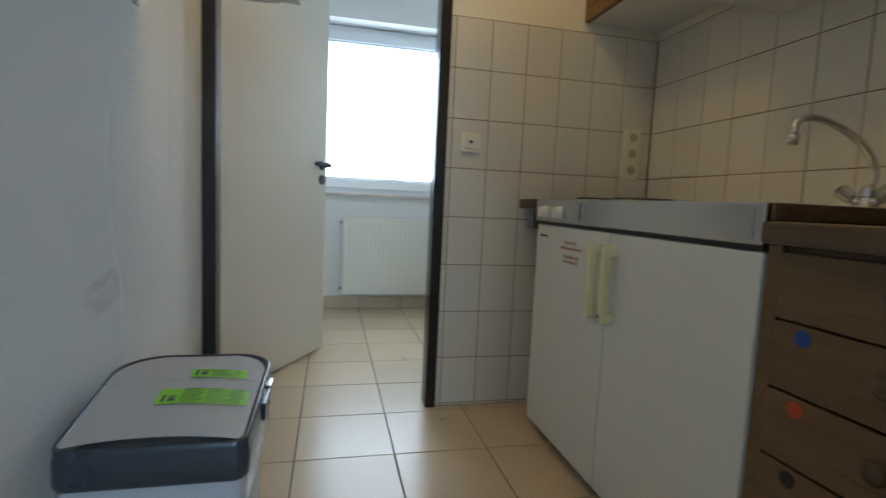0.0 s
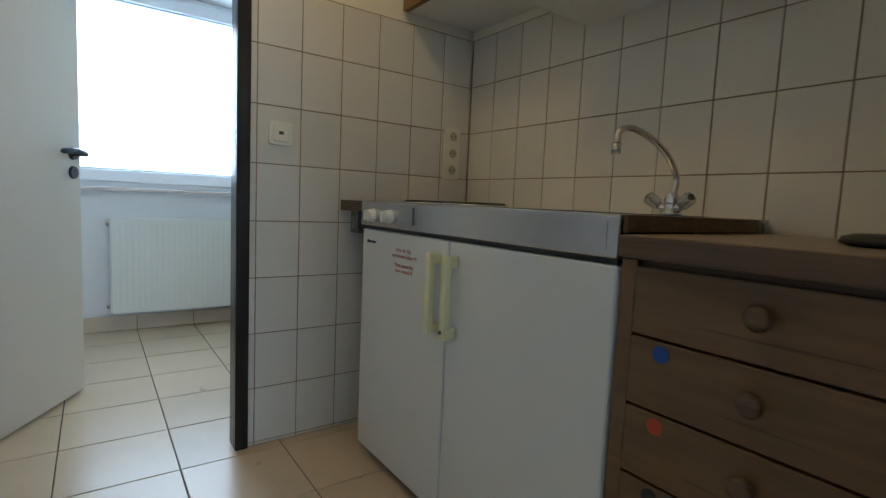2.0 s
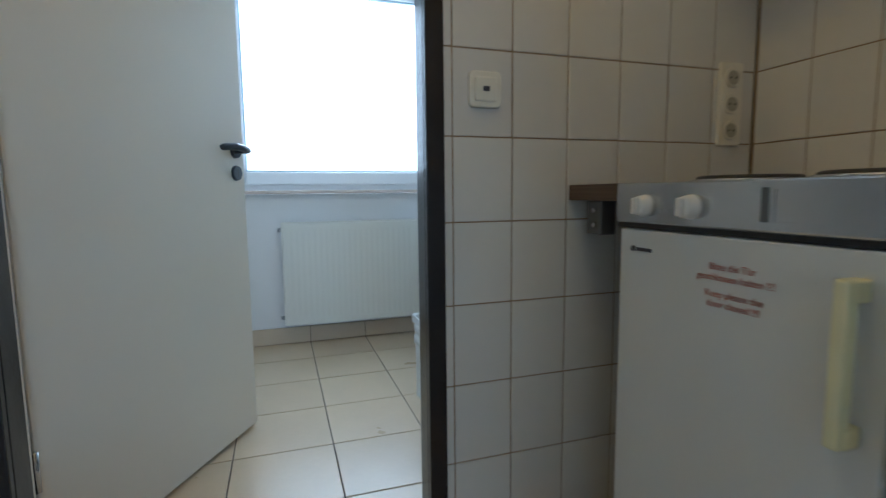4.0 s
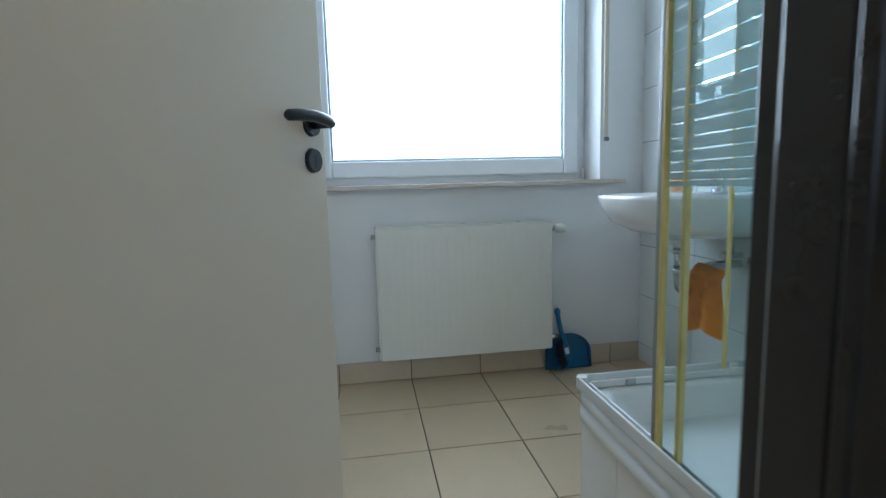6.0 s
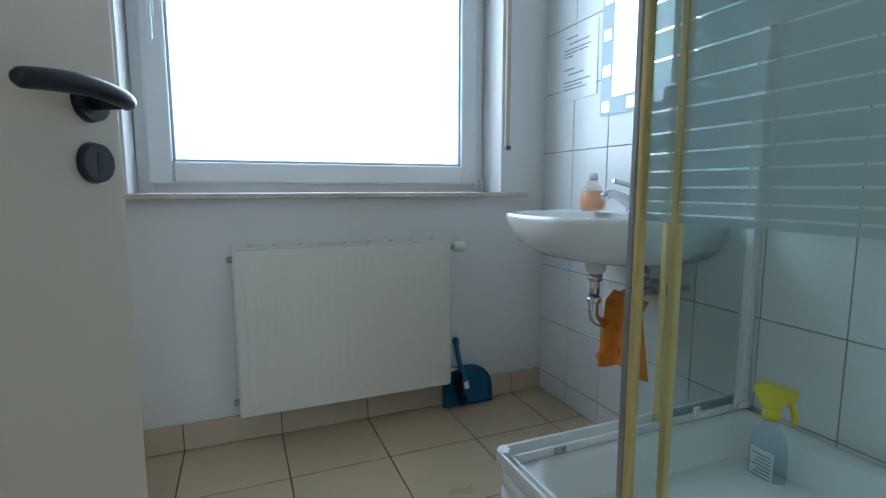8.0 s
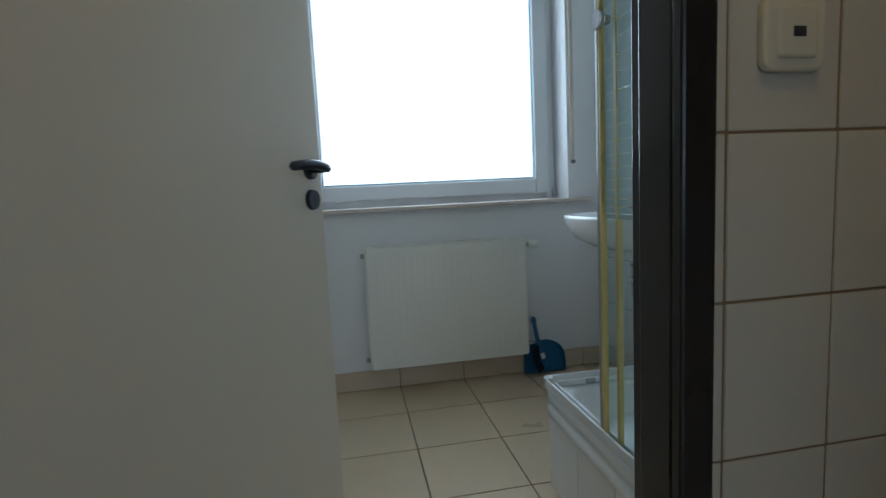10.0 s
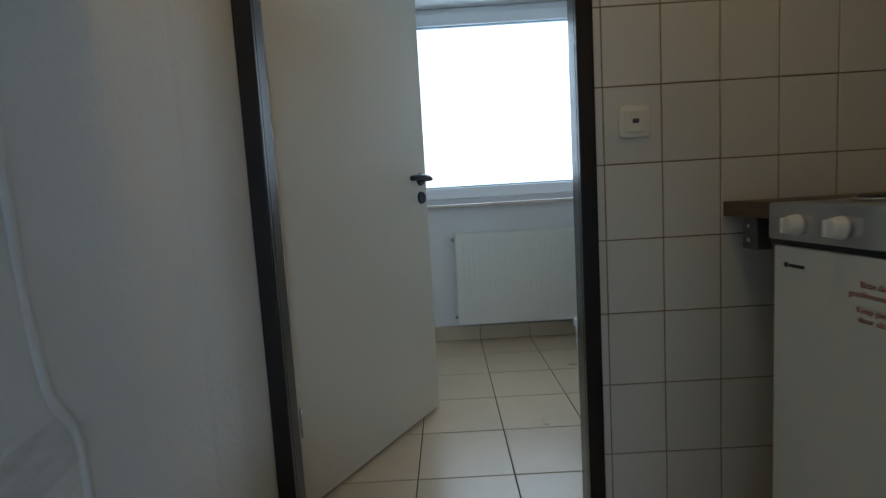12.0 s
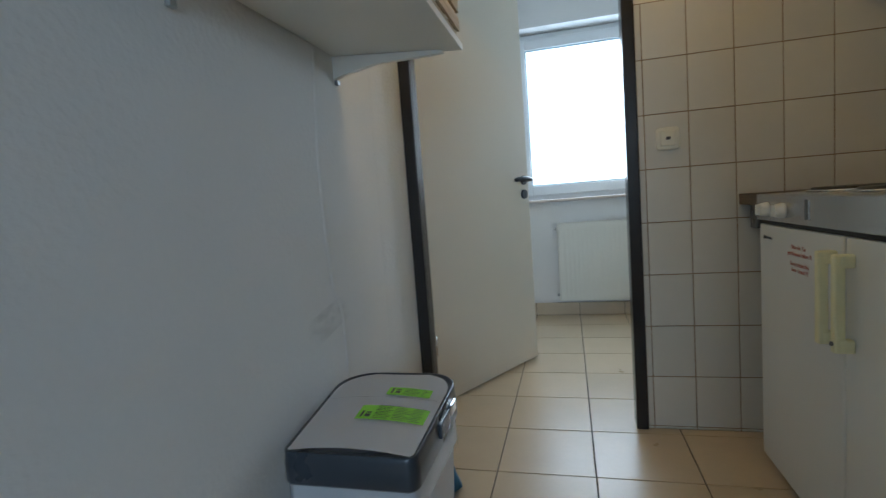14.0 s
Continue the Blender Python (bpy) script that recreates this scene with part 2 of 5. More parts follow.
# ---- mesh helpers ----
def box(bm, x0, x1, y0, y1, z0, z1, bevel=0.0, segments=2, m=None):
    r = bmesh.ops.create_cube(bm, size=1, matrix=Matrix.Translation(((x0 + x1) / 2, (y0 + y1) / 2, (z0 + z1) / 2)) @ Matrix.Diagonal((x1 - x0, y1 - y0, z1 - z0, 1)))
    vs = r["verts"]
    if m is not None:
        bmesh.ops.transform(bm, matrix=m, verts=vs)
    if bevel:
        es = list({e for v in vs for e in v.link_edges})
        bmesh.ops.bevel(bm, geom=es, offset=bevel, segments=segments, profile=0.5, affect="EDGES", clamp_overlap=True)
    return bm


def cyl(bm, a, b, r0, r1=None, seg=20, caps=True):
    a, b = Vector(a), Vector(b)
    d = b - a
    m = Matrix.Translation((a + b) / 2) @ d.to_track_quat("Z", "Y").to_matrix().to_4x4()
    r = bmesh.ops.create_cone(bm, cap_ends=caps, segments=seg, radius1=r0, radius2=r0 if r1 is None else r1, depth=d.length, matrix=m)
    for f in {f for v in r["verts"] for f in v.link_faces}:
        f.smooth = len(f.verts) == 4
    return bm


def smooth_path(pts, steps=6):
    """A Catmull-Rom curve through the points."""
    p = [Vector(q) for q in pts]
    p = [2 * p[0] - p[1]] + p + [2 * p[-1] - p[-2]]
    out = []
    for i in range(1, len(p) - 2):
        for k in range(steps):
            t = k / steps
            out.append(0.5 * (2 * p[i] + (p[i + 1] - p[i - 1]) * t + (2 * p[i - 1] - 5 * p[i] + 4 * p[i + 1] - p[i + 2]) * t * t + (3 * p[i] - p[i - 1] - 3 * p[i + 1] + p[i + 2]) * t ** 3))
    out.append(p[-2])
    return out


def tube(bm, pts, r, seg=12):
    radii = r if isinstance(r, (list, tuple)) else [r] * len(pts)
    pts = [Vector(p) for p in pts]
    rings, side = [], None
    for i, p in enumerate(pts):
        d = (pts[min(i + 1, len(pts) - 1)] - pts[max(i - 1, 0)]).normalized()
        if side is None:
            side = d.orthogonal().normalized()
        side = (side - d * side.dot(d)).normalized()
        up = d.cross(side)
        rings.append([bm.verts.new(p + radii[i] * (side * math.cos(2 * math.pi * k / seg) + up * math.sin(2 * math.pi * k / seg))) for k in range(seg)])
    for a, b in zip(rings, rings[1:]):
        for k in range(seg):
            bm.faces.new((a[k], a[(k + 1) % seg], b[(k + 1) % seg], b[k])).smooth = True
    bm.faces.new(rings[0][::-1])
    bm.faces.new(rings[-1])
    return bm


def loft(bm, rings, cap_a=True, cap_b=True, smooth=True):
    rows = [[bm.verts.new(p) for p in ring] for ring in rings]
    n = len(rows[0])
    for a, b in zip(rows, rows[1:]):
        for k in range(n):
            bm.faces.new((a[k], a[(k + 1) % n], b[(k + 1) % n], b[k])).smooth = smooth
    if cap_a:
        bm.faces.new(rows[0][::-1])
    if cap_b:
        bm.faces.new(rows[-1])
    bmesh.ops.recalc_face_normals(bm, faces=bm.faces[:])
    return bm


def round_rect(cx, cy, w, d, r, z, n=5):
    """A ring of a rounded rectangle; r may be four radii from the +x+y corner, anticlockwise."""
    rs = r if isinstance(r, (list, tuple)) else [r] * 4
    pts = []
    for q, (sx, sy) in enumerate(((1, 1), (-1, 1), (-1, -1), (1, -1))):
        rr = rs[q]
        for k in range(n + 1):
            a = math.pi / 2 * (q + k / n)
            pts.append((cx + sx * (w / 2 - rr) + rr * math.cos(a), cy + sy * (d / 2 - rr) + rr * math.sin(a), z))
    return pts


def lathe(bm, c, profile, seg=24):
    """A turned shape about the upright through c; profile rows of (radius, z)."""
    return loft(bm, [[(c[0] + r * math.cos(2 * math.pi * k / seg), c[1] + r * math.sin(2 * math.pi * k / seg), c[2] + z) for k in range(seg)] for r, z in profile])


def mesh_of(name, bm, mat):
    me = bpy.data.meshes.new(name)
    bm.to_mesh(me)
    bm.free()
    me.materials.append(mat)
    return me


def thing(name, x, y, z, label, category, group=""):
    ob = new(name)
    ob.empty_display_size = 0.05
    ob.matrix_basis = Matrix.Translation((x, y, z))
    return tagged(ob, label, category, group)


def part(name, bm, mat, parent, label=""):
    """Links a bmesh in world metres as one mesh under a thing or a part."""
    ob = new(name, mesh_of(name, bm, mat))
    ob.parent = parent
    if parent.type == "EMPTY":
        ob.matrix_parent_inverse = parent.matrix_basis.inverted()
    return tagged(ob, label) if label else ob


def single(name, bm, mat, label="", category="", kind="", group=""):
    return tagged(new(name, mesh_of(name, bm, mat)), label, category, group, kind)


def B(*a, **k):
    return box(bmesh.new(), *a, **k)


def C(*a, **k):
    return cyl(bmesh.new(), *a, **k)


def lettering(text, size, m, mat, parent, name="lettering", align="CENTER"):
    """Flat writing in the built-in font, as a mesh."""
    cu = bpy.data.curves.new(name, "FONT")
    cu.body, cu.size, cu.align_x, cu.extrude = text, size, align, 0.0003
    tmp = bpy.data.objects.new(name, cu)
    me = bpy.data.meshes.new_from_object(tmp)
    bpy.data.objects.remove(tmp)
    me.transform(m)
    me.materials.clear()
    me.materials.append(mat)
    ob = new(name, me)
    ob.parent = parent
    if parent.type == "EMPTY":
        ob.matrix_parent_inverse = parent.matrix_basis.inverted()
    return ob


# ---- structure ----
XL, XR, YD, YB, YE, H = -0.50, 1.386, 1.986, 3.905, 0.285, 2.50
floor = single("floor", B(-0.95, 2.3, -3.05, 3.95, -0.12, -0.004), FLOOR_JOINT, "floor of cream ceramic tiles with dark joints", "floor", "structure")
single("ceiling", B(-0.95, 2.3, -3.05, 4.3, H, H + 0.15), CEILING, "plain white ceiling", "ceiling", "structure")


def wall(name, label, mat, *boxes):
    bm = bmesh.new()
    for b in boxes:
        box(bm, *b)
    return single(name, bm, mat, label, "wall", "structure")


bm = box(bmesh.new(), XL - 0.12, XL, -3.05, YD + 0.104, 0, H)
# the plaster thickens softly towards the door frame
flare = [(XL - 0.01, 1.66), (XL + 0.004, 1.74), (XL + 0.014, 1.84), (XL + 0.027, 1.92), (-0.4622, 1.968), (-0.4622, YD + 0.104), (XL - 0.01, YD + 0.104)]
loft(bm, [[(x, y, 0.0) for x, y in flare], [(x, y, 2.0515) for x, y in flare]], smooth=False)
single("wall_left", bm, PLASTER, "rough white plastered wall with a slight blue cast", "wall", "structure")
wall_door = wall("wall_door", "cream painted wall with the bathroom doorway", CREAM_PAINT,
                 (0.440, XR, YD, YD + 0.104, 0, H), (XL, 0.440, YD, YD + 0.104, 2.052, H))
wall_side = wall("wall_side", "tiled side wall of the kitchen niche", CREAM_PAINT, (XR, XR + 0.12, YE, YD + 0.104, 0, H))
wall("wall_entry", "plain wall beside the kitchen entrance", CREAM_PAINT, (0.552, XR, 0.205, YE, 0, H), (XL, 0.552, 0.205, YE, 2.08, H), (XR, 2.3, 0.205, YE, 0, H))
wall_bath = wall("wall_bath", "white tiled bathroom wall", SMOOTH, (XR, XR + 0.12, YD + 0.104, 4.3, 0, H))
wall_window = wall("wall_window", "smooth white bathroom wall with a window niche", SMOOTH,
                   (-0.95, -0.21, YB, 4.28, 0, H), (1.165, XR, YB, 4.28, 0, H), (-0.21, 1.165, YB, 4.28, 0, 0.885), (-0.21, 1.165, YB, 4.28, 2.20, H))
wall("wall_bath_far", "plain white bathroom wall behind the door", SMOOTH, (-0.95, -0.83, YD + 0.104, YB, 0, H))
wall("wall_bath_near", "plain white bathroom wall", SMOOTH, (-0.83, XL - 0.12, YD, YD + 0.104, 0, H))
# unseen room behind, added to hold the rear fill light and its opening
wall("wall_room_end", "unseen end wall, added with an opening for the rear fill light", SMOOTH, (XL, -0.18, -3.17, -3.05, 0, H), (1.42, 2.3, -3.17, -3.05, 0, H), (-0.18, 1.42, -3.17, -3.05, 0, 0.9), (-0.18, 1.42, -3.17, -3.05, 2.15, H))
wall("wall_room_side", "unseen white wall, added to close the room behind", SMOOTH, (2.3, 2.42, -3.17, YE, 0, H))
single("backdrop", B(-9, 10, 9.0, 9.05, -3, 9), SKY_GLOW, "bright overcast sky outside the window", "sky", "structure")


# bathroom door frame of black steel
door_case = thing("door_frame", -0.0, YD, 0, "black enamelled steel door frame of the bathroom", "door frame")
tagged(door_case, kind="structure")
for side, front, lining, rebate in ((1, (0.4055, 0.4495), (0.4060, 0.440), (0.4240, 0.440)), (-1, (-0.4615, -0.4125), (-0.4600, -0.4130), (-0.4600, -0.4280))):
    bm = box(bmesh.new(), *front, 1.964, 1.984, 0, 2.09, 0.004)
    box(bm, *lining, 1.984, 2.050, 0, 2.05, 0.003)
    box(bm, *rebate, 2.050, 2.094, 0, 2.05, 0.002)
    part("jamb", bm, BLACK_PAINT, door_case)
bm = box(bmesh.new(), -0.412, 0.405, 1.9645, 1.984, 2.03, 2.0895, 0.003)
box(bm, -0.412, 0.405, 1.984, 2.050, 2.03, 2.05)
box(bm, -0.4275, 0.4235, 2.0505, 2.094, 2.04, 2.05)
part("head", bm, BLACK_PAINT, door_case)
part("seal", B(-0.4275, -0.4150, 2.0505, 2.062, 0, 2.03, 0.002), STRAP, door_case, "brown seal strip")
part("seal", B(0.4140, 0.4235, 2.0505, 2.060, 0, 2.03, 0.002), GREY_SEAL, door_case)

# open bathroom door: local x along the leaf from the hinge, y through it
DM = Matrix.Translation((-0.432, 2.108, 0)) @ Matrix.Rotation(radians(61.2), 4, "Z")
bath_door = new("door_bathroom")
bath_door.matrix_basis = DM
tagged(bath_door, "cream lacquered bathroom door standing open", "door", kind="structure")


def dpart(name, bm, mat, parent, label=""):
    bm.transform(DM)
    return part(name, bm, mat, parent, label)


leaf = dpart("leaf", B(0, 0.838, 0, 0.04, 0.012, 2.02, 0.0025), DOOR_CREAM, bath_door)
for s, y in ((-1, 0.0), (1, 0.04)):
    lock, zh, zk = 0.787, 1.034, 0.956
    bm = C((lock, y, zh), (lock, y + s * 0.010, zh), 0.027, 0.025, 32)
    cyl(bm, (lock, y + s * 0.010, zh), (lock, y + s * 0.045, zh), 0.0115, 0.011, 18)
    path = smooth_path([(lock + 0.016, y + s * 0.040, zh), (lock + 0.006, y + s * 0.048, zh + 0.0005), (lock - 0.02, y + s * 0.054, zh + 0.003), (lock - 0.065, y + s * 0.055, zh + 0.006), (lock - 0.112, y + s * 0.052, zh + 0.003), (lock - 0.142, y + s * 0.046, zh - 0.001)], 6)
    n_ = len(path)
    tube(bm, path, [0.006] + [0.0105] + [0.0105 + 0.0016 * math.sin(math.pi * k / n_) for k in range(n_ - 4)] + [0.0105, 0.0065], 16)
    dpart("lever_handle", bm, DARK_BLUE, bath_door, "black lever door handle")
    rose = dpart("keyhole_rose", C((lock, y, zk), (lock, y + s * 0.010, zk), 0.027, 0.0245, 32), DARK_BLUE, bath_door, "round black keyhole plate")
    dpart("keyhole", B(lock - 0.0042, lock + 0.0042, min(y + s * 0.0095, y + s * 0.0106), max(y + s * 0.0095, y + s * 0.0106), zk - 0.015, zk + 0.013, 0.0), SEAL_BLACK, rose)
for z in (0.25, 1.75):
    dpart("hinge", C((-0.004, -0.006, z), (-0.004, -0.006, z + 0.09), 0.008, None, 12), CHROME, bath_door)

# black entrance door, standing open, and its jamb
entry_case = thing("door_frame", 0.51, 0.25, 0, "black door frame at the kitchen entrance", "door frame")
tagged(entry_case, kind="structure")
bm = B(0.500, 0.5515, 0.200, 0.2835, 0, 2.0795, 0.003)
box(bm, 0.472, 0.500, 0.200, 0.246, 0, 2.0795, 0.002)
part("jamb", bm, BLACK_PAINT, entry_case)
part("seal", B(0.4605, 0.4695, 0.2405, 0.2480, 0, 2.07, 0.002), GREY_SEAL, entry_case, "grey rubber seal strip")
part("head", B(XL + 0.001, 0.4715, 0.2055, 0.2845, 2.03, 2.0795, 0.003), BLACK_PAINT, entry_case)
entry_door = thing("door_entry", 0.48, 0.2, 0, "plain black entrance door standing open", "door")
tagged(entry_door, kind="structure")
part("leaf", B(0.458, 0.498, -0.62, 0.232, 0.01, 2.03, 0.003), BLACK_PAINT, entry_door)
bm = C((0.458, -0.53, 1.03), (0.41, -0.53, 1.03), 0.011)
tube(bm, [(0.41, -0.535, 1.03), (0.40, -0.5, 1.03), (0.402, -0.41, 1.03)], 0.011)
part("lever_handle", bm, CHROME, entry_door)

# window in its niche
win = thing("window_1", 0.48, 4.08, 0.9, "white plastic bathroom window with bright plain glass", "window")
tagged(win, kind="structure")


def ring(x0, x1, z0, z1, w, y0, y1, bevel=0.004):
    bm = box(bmesh.new(), x0, x0 + w, y0, y1, z0, z1, bevel)
    box(bm, x1 - w, x1, y0, y1, z0, z1, bevel)
    box(bm, x0 + w, x1 - w, y0 + 0.0004, y1 - 0.0004, z0, z0 + w, bevel)
    box(bm, x0 + w, x1 - w, y0 + 0.0004, y1 - 0.0004, z1 - w, z1, bevel)
    return bm


part("window_frame", ring(-0.208, 1.163, 0.905, 2.195, 0.05, 4.075, 4.15), PVC, win)
part("sash", ring(-0.168, 1.123, 0.940, 2.158, 0.078, 4.050, 4.12, 0.008), PVC, win)
part("glazing_bead", ring(-0.0905, 1.0475, 1.0175, 2.0805, 0.010, 4.066, 4.085, 0.003), material("blue_grey_bead", (0.45, 0.58, 0.66), 0.5), win, "blue-grey sealing bead")
g = part("pane", B(-0.081, 1.036, 4.082, 4.092, 1.027, 2.071), GLASS, win)
g.visible_shadow = False
hm = box(bmesh.new(), -0.143, -0.117, 4.036, 4.050, 1.50, 1.57, 0.004)
box(hm, -0.137, -0.123, 4.018, 4.038, 1.53, 1.545, 0.003)
box(hm, -0.138, -0.122, 4.012, 4.026, 1.425, 1.55, 0.005)
part("window_handle", hm, PVC, win, "white turn handle")
part("hinge", C((1.150, 4.06, 0.915), (1.150, 4.06, 0.965), 0.009, None, 12), PVC, win)
single("window_sill", B(-0.255, 1.275, 3.858, 4.074, 0.886, 0.9045, 0.003), MARBLE, "beige stone window sill", "window sill", "structure")
bm = box(bmesh.new(), 1.176, 1.196, 3.888, 3.904, 1.09, 2.30, 0.003)
strap = single("blind_strap_guide", bm, STRAP, "narrow tan roller blind strap on the wall", "blind strap")
single("strap_end_clip", B(1.174, 1.198, 3.880, 3.8875, 1.082, 1.10, 0.002), DARK_STEEL, "small dark clip at the strap's end", "clip")

# ---- bathroom things ----
def radiator():
    r = thing("radiator", 0.49, 3.84, 0.13, "ivory panel radiator mounted under the window", "radiator")
    x0, x1, z0, z1 = 0.095, 0.884, 0.13, 0.715
    n = 23
    prof = []
    for i in range(n):
        a, b = x0 + 0.018 + (x1 - x0 - 0.036) * i / n, x0 + 0.018 + (x1 - x0 - 0.036) * (i + 1) / n
        w = b - a
        prof += [(a, 0.0), (a + w * 0.35, 0.0), (a + w * 0.5, 0.0011), (a + w * 0.85, 0.0011)]
    prof = [(x0, 0.004), (x0 + 0.006, 0.0)] + prof + [(x1 - 0.006, 0.0), (x1, 0.004)]
    bm = bmesh.new()
    rows = []
    for z, flat in ((z0, 1), (z0 + 0.028, 1), (z0 + 0.045, 0), (z1 - 0.05, 0), (z1 - 0.03, 1), (z1, 1)):
        rows.append([bm.verts.new((x, 3.797 + (0.0 if flat and 0.001 < d < 0.0035 else d), z)) for x, d in prof])
    back = [[bm.verts.new((x, 3.822, z)) for x in (x0, x1)] for z in (z0, z1)]
    for a, b in zip(rows, rows[1:]):
        for k in range(len(a) - 1):
            bm.faces.new((a[k], a[k + 1], b[k + 1], b[k]))
    bm.faces.new([r_[0] for r_ in rows][::-1] + [back[0][0], back[1][0]])
    bm.faces.new([r_[-1] for r_ in rows] + [back[1][1], back[0][1]])
    bm.faces.new((back[0][0], back[0][1], back[1][1], back[1][0]))
    bm.faces.new(rows[0] + [back[0][1], back[0][0]])
    bm.faces.new(rows[-1][::-1] + [back[1][0], back[1][1]])
    bmesh.ops.recalc_face_normals(bm, faces=bm.faces[:])
    part("front_panel", bm, RADIATOR, r)
    bm = box(bmesh.new(), x0 - 0.004, x0 + 0.002, 3.80, 3.885, z0 + 0.005, z1 + 0.004, 0.002)
    part("side_cover", bm, RADIATOR, r)
    bm = box(bmesh.new(), x1 - 0.002, x1 + 0.004, 3.80, 3.885, z0 + 0.005, z1 + 0.004, 0.002)
    part("side_cover", bm, RADIATOR, r)
    part("back_panel", B(x0, x1, 3.868, 3.886, z0, z1 - 0.004, 0.003), RADIATOR, r)
    bm = bmesh.new()
    for y in (3.815, 3.88):
        box(bm, x0, x1, y - 0.006, y + 0.006, z1 + 0.001, z1 + 0.007, 0.0015)
    for i in range(9):
        x = x0 + 0.05 + (x1 - x0 - 0.1) * i / 8
        box(bm, x - 0.006, x + 0.006, 3.815, 3.88, z1 + 0.002, z1 + 0.0085, 0.0015)
    part("top_grille", bm, RADIATOR, r)
    for x, z in ((x0, z0 + 0.04), (x0, z1 - 0.035)):
        part("end_plug", C((x - 0.022, 3.842, z), (x, 3.842, z), 0.010, 0.012, 12), GREY_ALU, r, "dull metal end plug")
    part("valve_body", cyl(cyl(bmesh.new(), (x1, 3.842, 0.685), (x1 + 0.035, 3.842, 0.685), 0.011), (x1 + 0.022, 3.842, 0.685), (x1 + 0.022, 3.90, 0.685), 0.009), CHROME, r)
    bm = bmesh.new()
    rg = []
    for xx, rad in ((0.030, 0.014), (0.036, 0.021), (0.066, 0.023), (0.080, 0.018), (0.084, 0.008)):
        rg.append([(x1 + xx, 3.842 + rad * (1 - 0.06 * (k % 2)) * math.cos(2 * math.pi * k / 28), 0.685 + rad * (1 - 0.06 * (k % 2)) * math.sin(2 * math.pi * k / 28)) for k in range(28)])
    loft(bm, rg)
    part("thermostat_knob", bm, WHITE_PLASTIC, r, "ribbed white thermostat knob")
    part("return_valve", cyl(cyl(bmesh.new(), (x1, 3.842, z0 + 0.04), (x1 + 0.05, 3.842, z0 + 0.04), 0.011), (x1 + 0.03, 3.842, z0 + 0.04), (x1 + 0.03, 3.90, z0 + 0.04), 0.009), CHROME, r)
    for x in (x0 + 0.15, x1 - 0.15):
        part("wall_bracket", B(x - 0.015, x + 0.015, 3.886, 3.9045, z0 + 0.05, z1 - 0.06, 0.002), RADIATOR, r)


radiator()


def dustpan_set():
    d = thing("dustpan", 0.985, 3.85, 0, "blue plastic dustpan leaning against the wall", "dustpan")
    tilt = Matrix.Translation((0.993, 3.872, 0)) @ Matrix.Rotation(radians(-9), 4, "X")
    ring_a = []
    for k in range(25):
        a = math.pi * k / 24
        ring_a.append((0.108 * math.cos(a), 0.075 + 0.088 * math.sin(a)))
    outline = [(0.112, 0.0)] + ring_a + [(-0.112, 0.0)]
    bm = bmesh.new()
    loft(bm, [[(x, -0.006, z) for x, z in outline], [(x, 0.0, z) for x, z in outline]], smooth=False)
    bm.transform(tilt)
    part("pan", bm, BLUE, d)
    bm = bmesh.new()
    rim = [(x, -0.018 - 0.010 * (z > 0.06), z + 0.002) for x, z in outline]
    tube(bm, rim, 0.005, 8)
    loft(bm, [[(x * 0.985, -0.006, z) for x, z in outline], [(x, -0.024, z) for x, z in outline]], False, False)
    bm.transform(tilt)
    part("rim", bm, BLUE, d)
    b = thing("hand_brush", 0.985, 3.83, 0, "blue hand brush with dark bristles standing in the dustpan", "hand brush")
    tl = Matrix.Translation((0.985, 3.838, 0.0)) @ Matrix.Rotation(radians(-8), 4, "X") @ Matrix.Rotation(radians(-9), 4, "Y")
    bm = bmesh.new()
    path = smooth_path([(0.0, -0.012, 0.035), (0.006, -0.014, 0.09), (0.0, -0.014, 0.15), (-0.004, -0.012, 0.20), (-0.002, -0.010, 0.26), (0.0, -0.01, 0.305)], 4)
    n = len(path)
    tube(bm, path, [0.017 - 0.006 * min(1, i / (n * 0.5)) + (0.004 if i > n * 0.85 else 0) - (0.009 if i in (0, n - 1) else 0) for i in range(n)], 12)
    bm.transform(tl)
    part("handle", bm, BLUE, b)
    bm = bmesh.new()
    rng = random.Random(3)
    for i in range(110):
        t = rng.random()
        x, z = -0.012 - 0.012 * math.sin(t * 3.1), 0.03 + 0.13 * t
        cyl(bm, (x + 0.008, -0.018 + rng.uniform(-0.008, 0.008), z), (x - 0.026 + rng.uniform(-0.004, 0.004), -0.022 + rng.uniform(-0.012, 0.012), z - 0.012 + rng.uniform(-0.006, 0.006)), 0.0022, 0.0012, 4)
    bm.transform(tl)
    part("bristles", bm, BRISTLE, b, "dark bristles")
    bm = box(bmesh.new(), -0.010, 0.010, -0.0305, -0.029, 0.085, 0.115, 0)
    bm.transform(tl)
    part("sticker", bm, LABEL, b, "small white sticker")


dustpan_set()


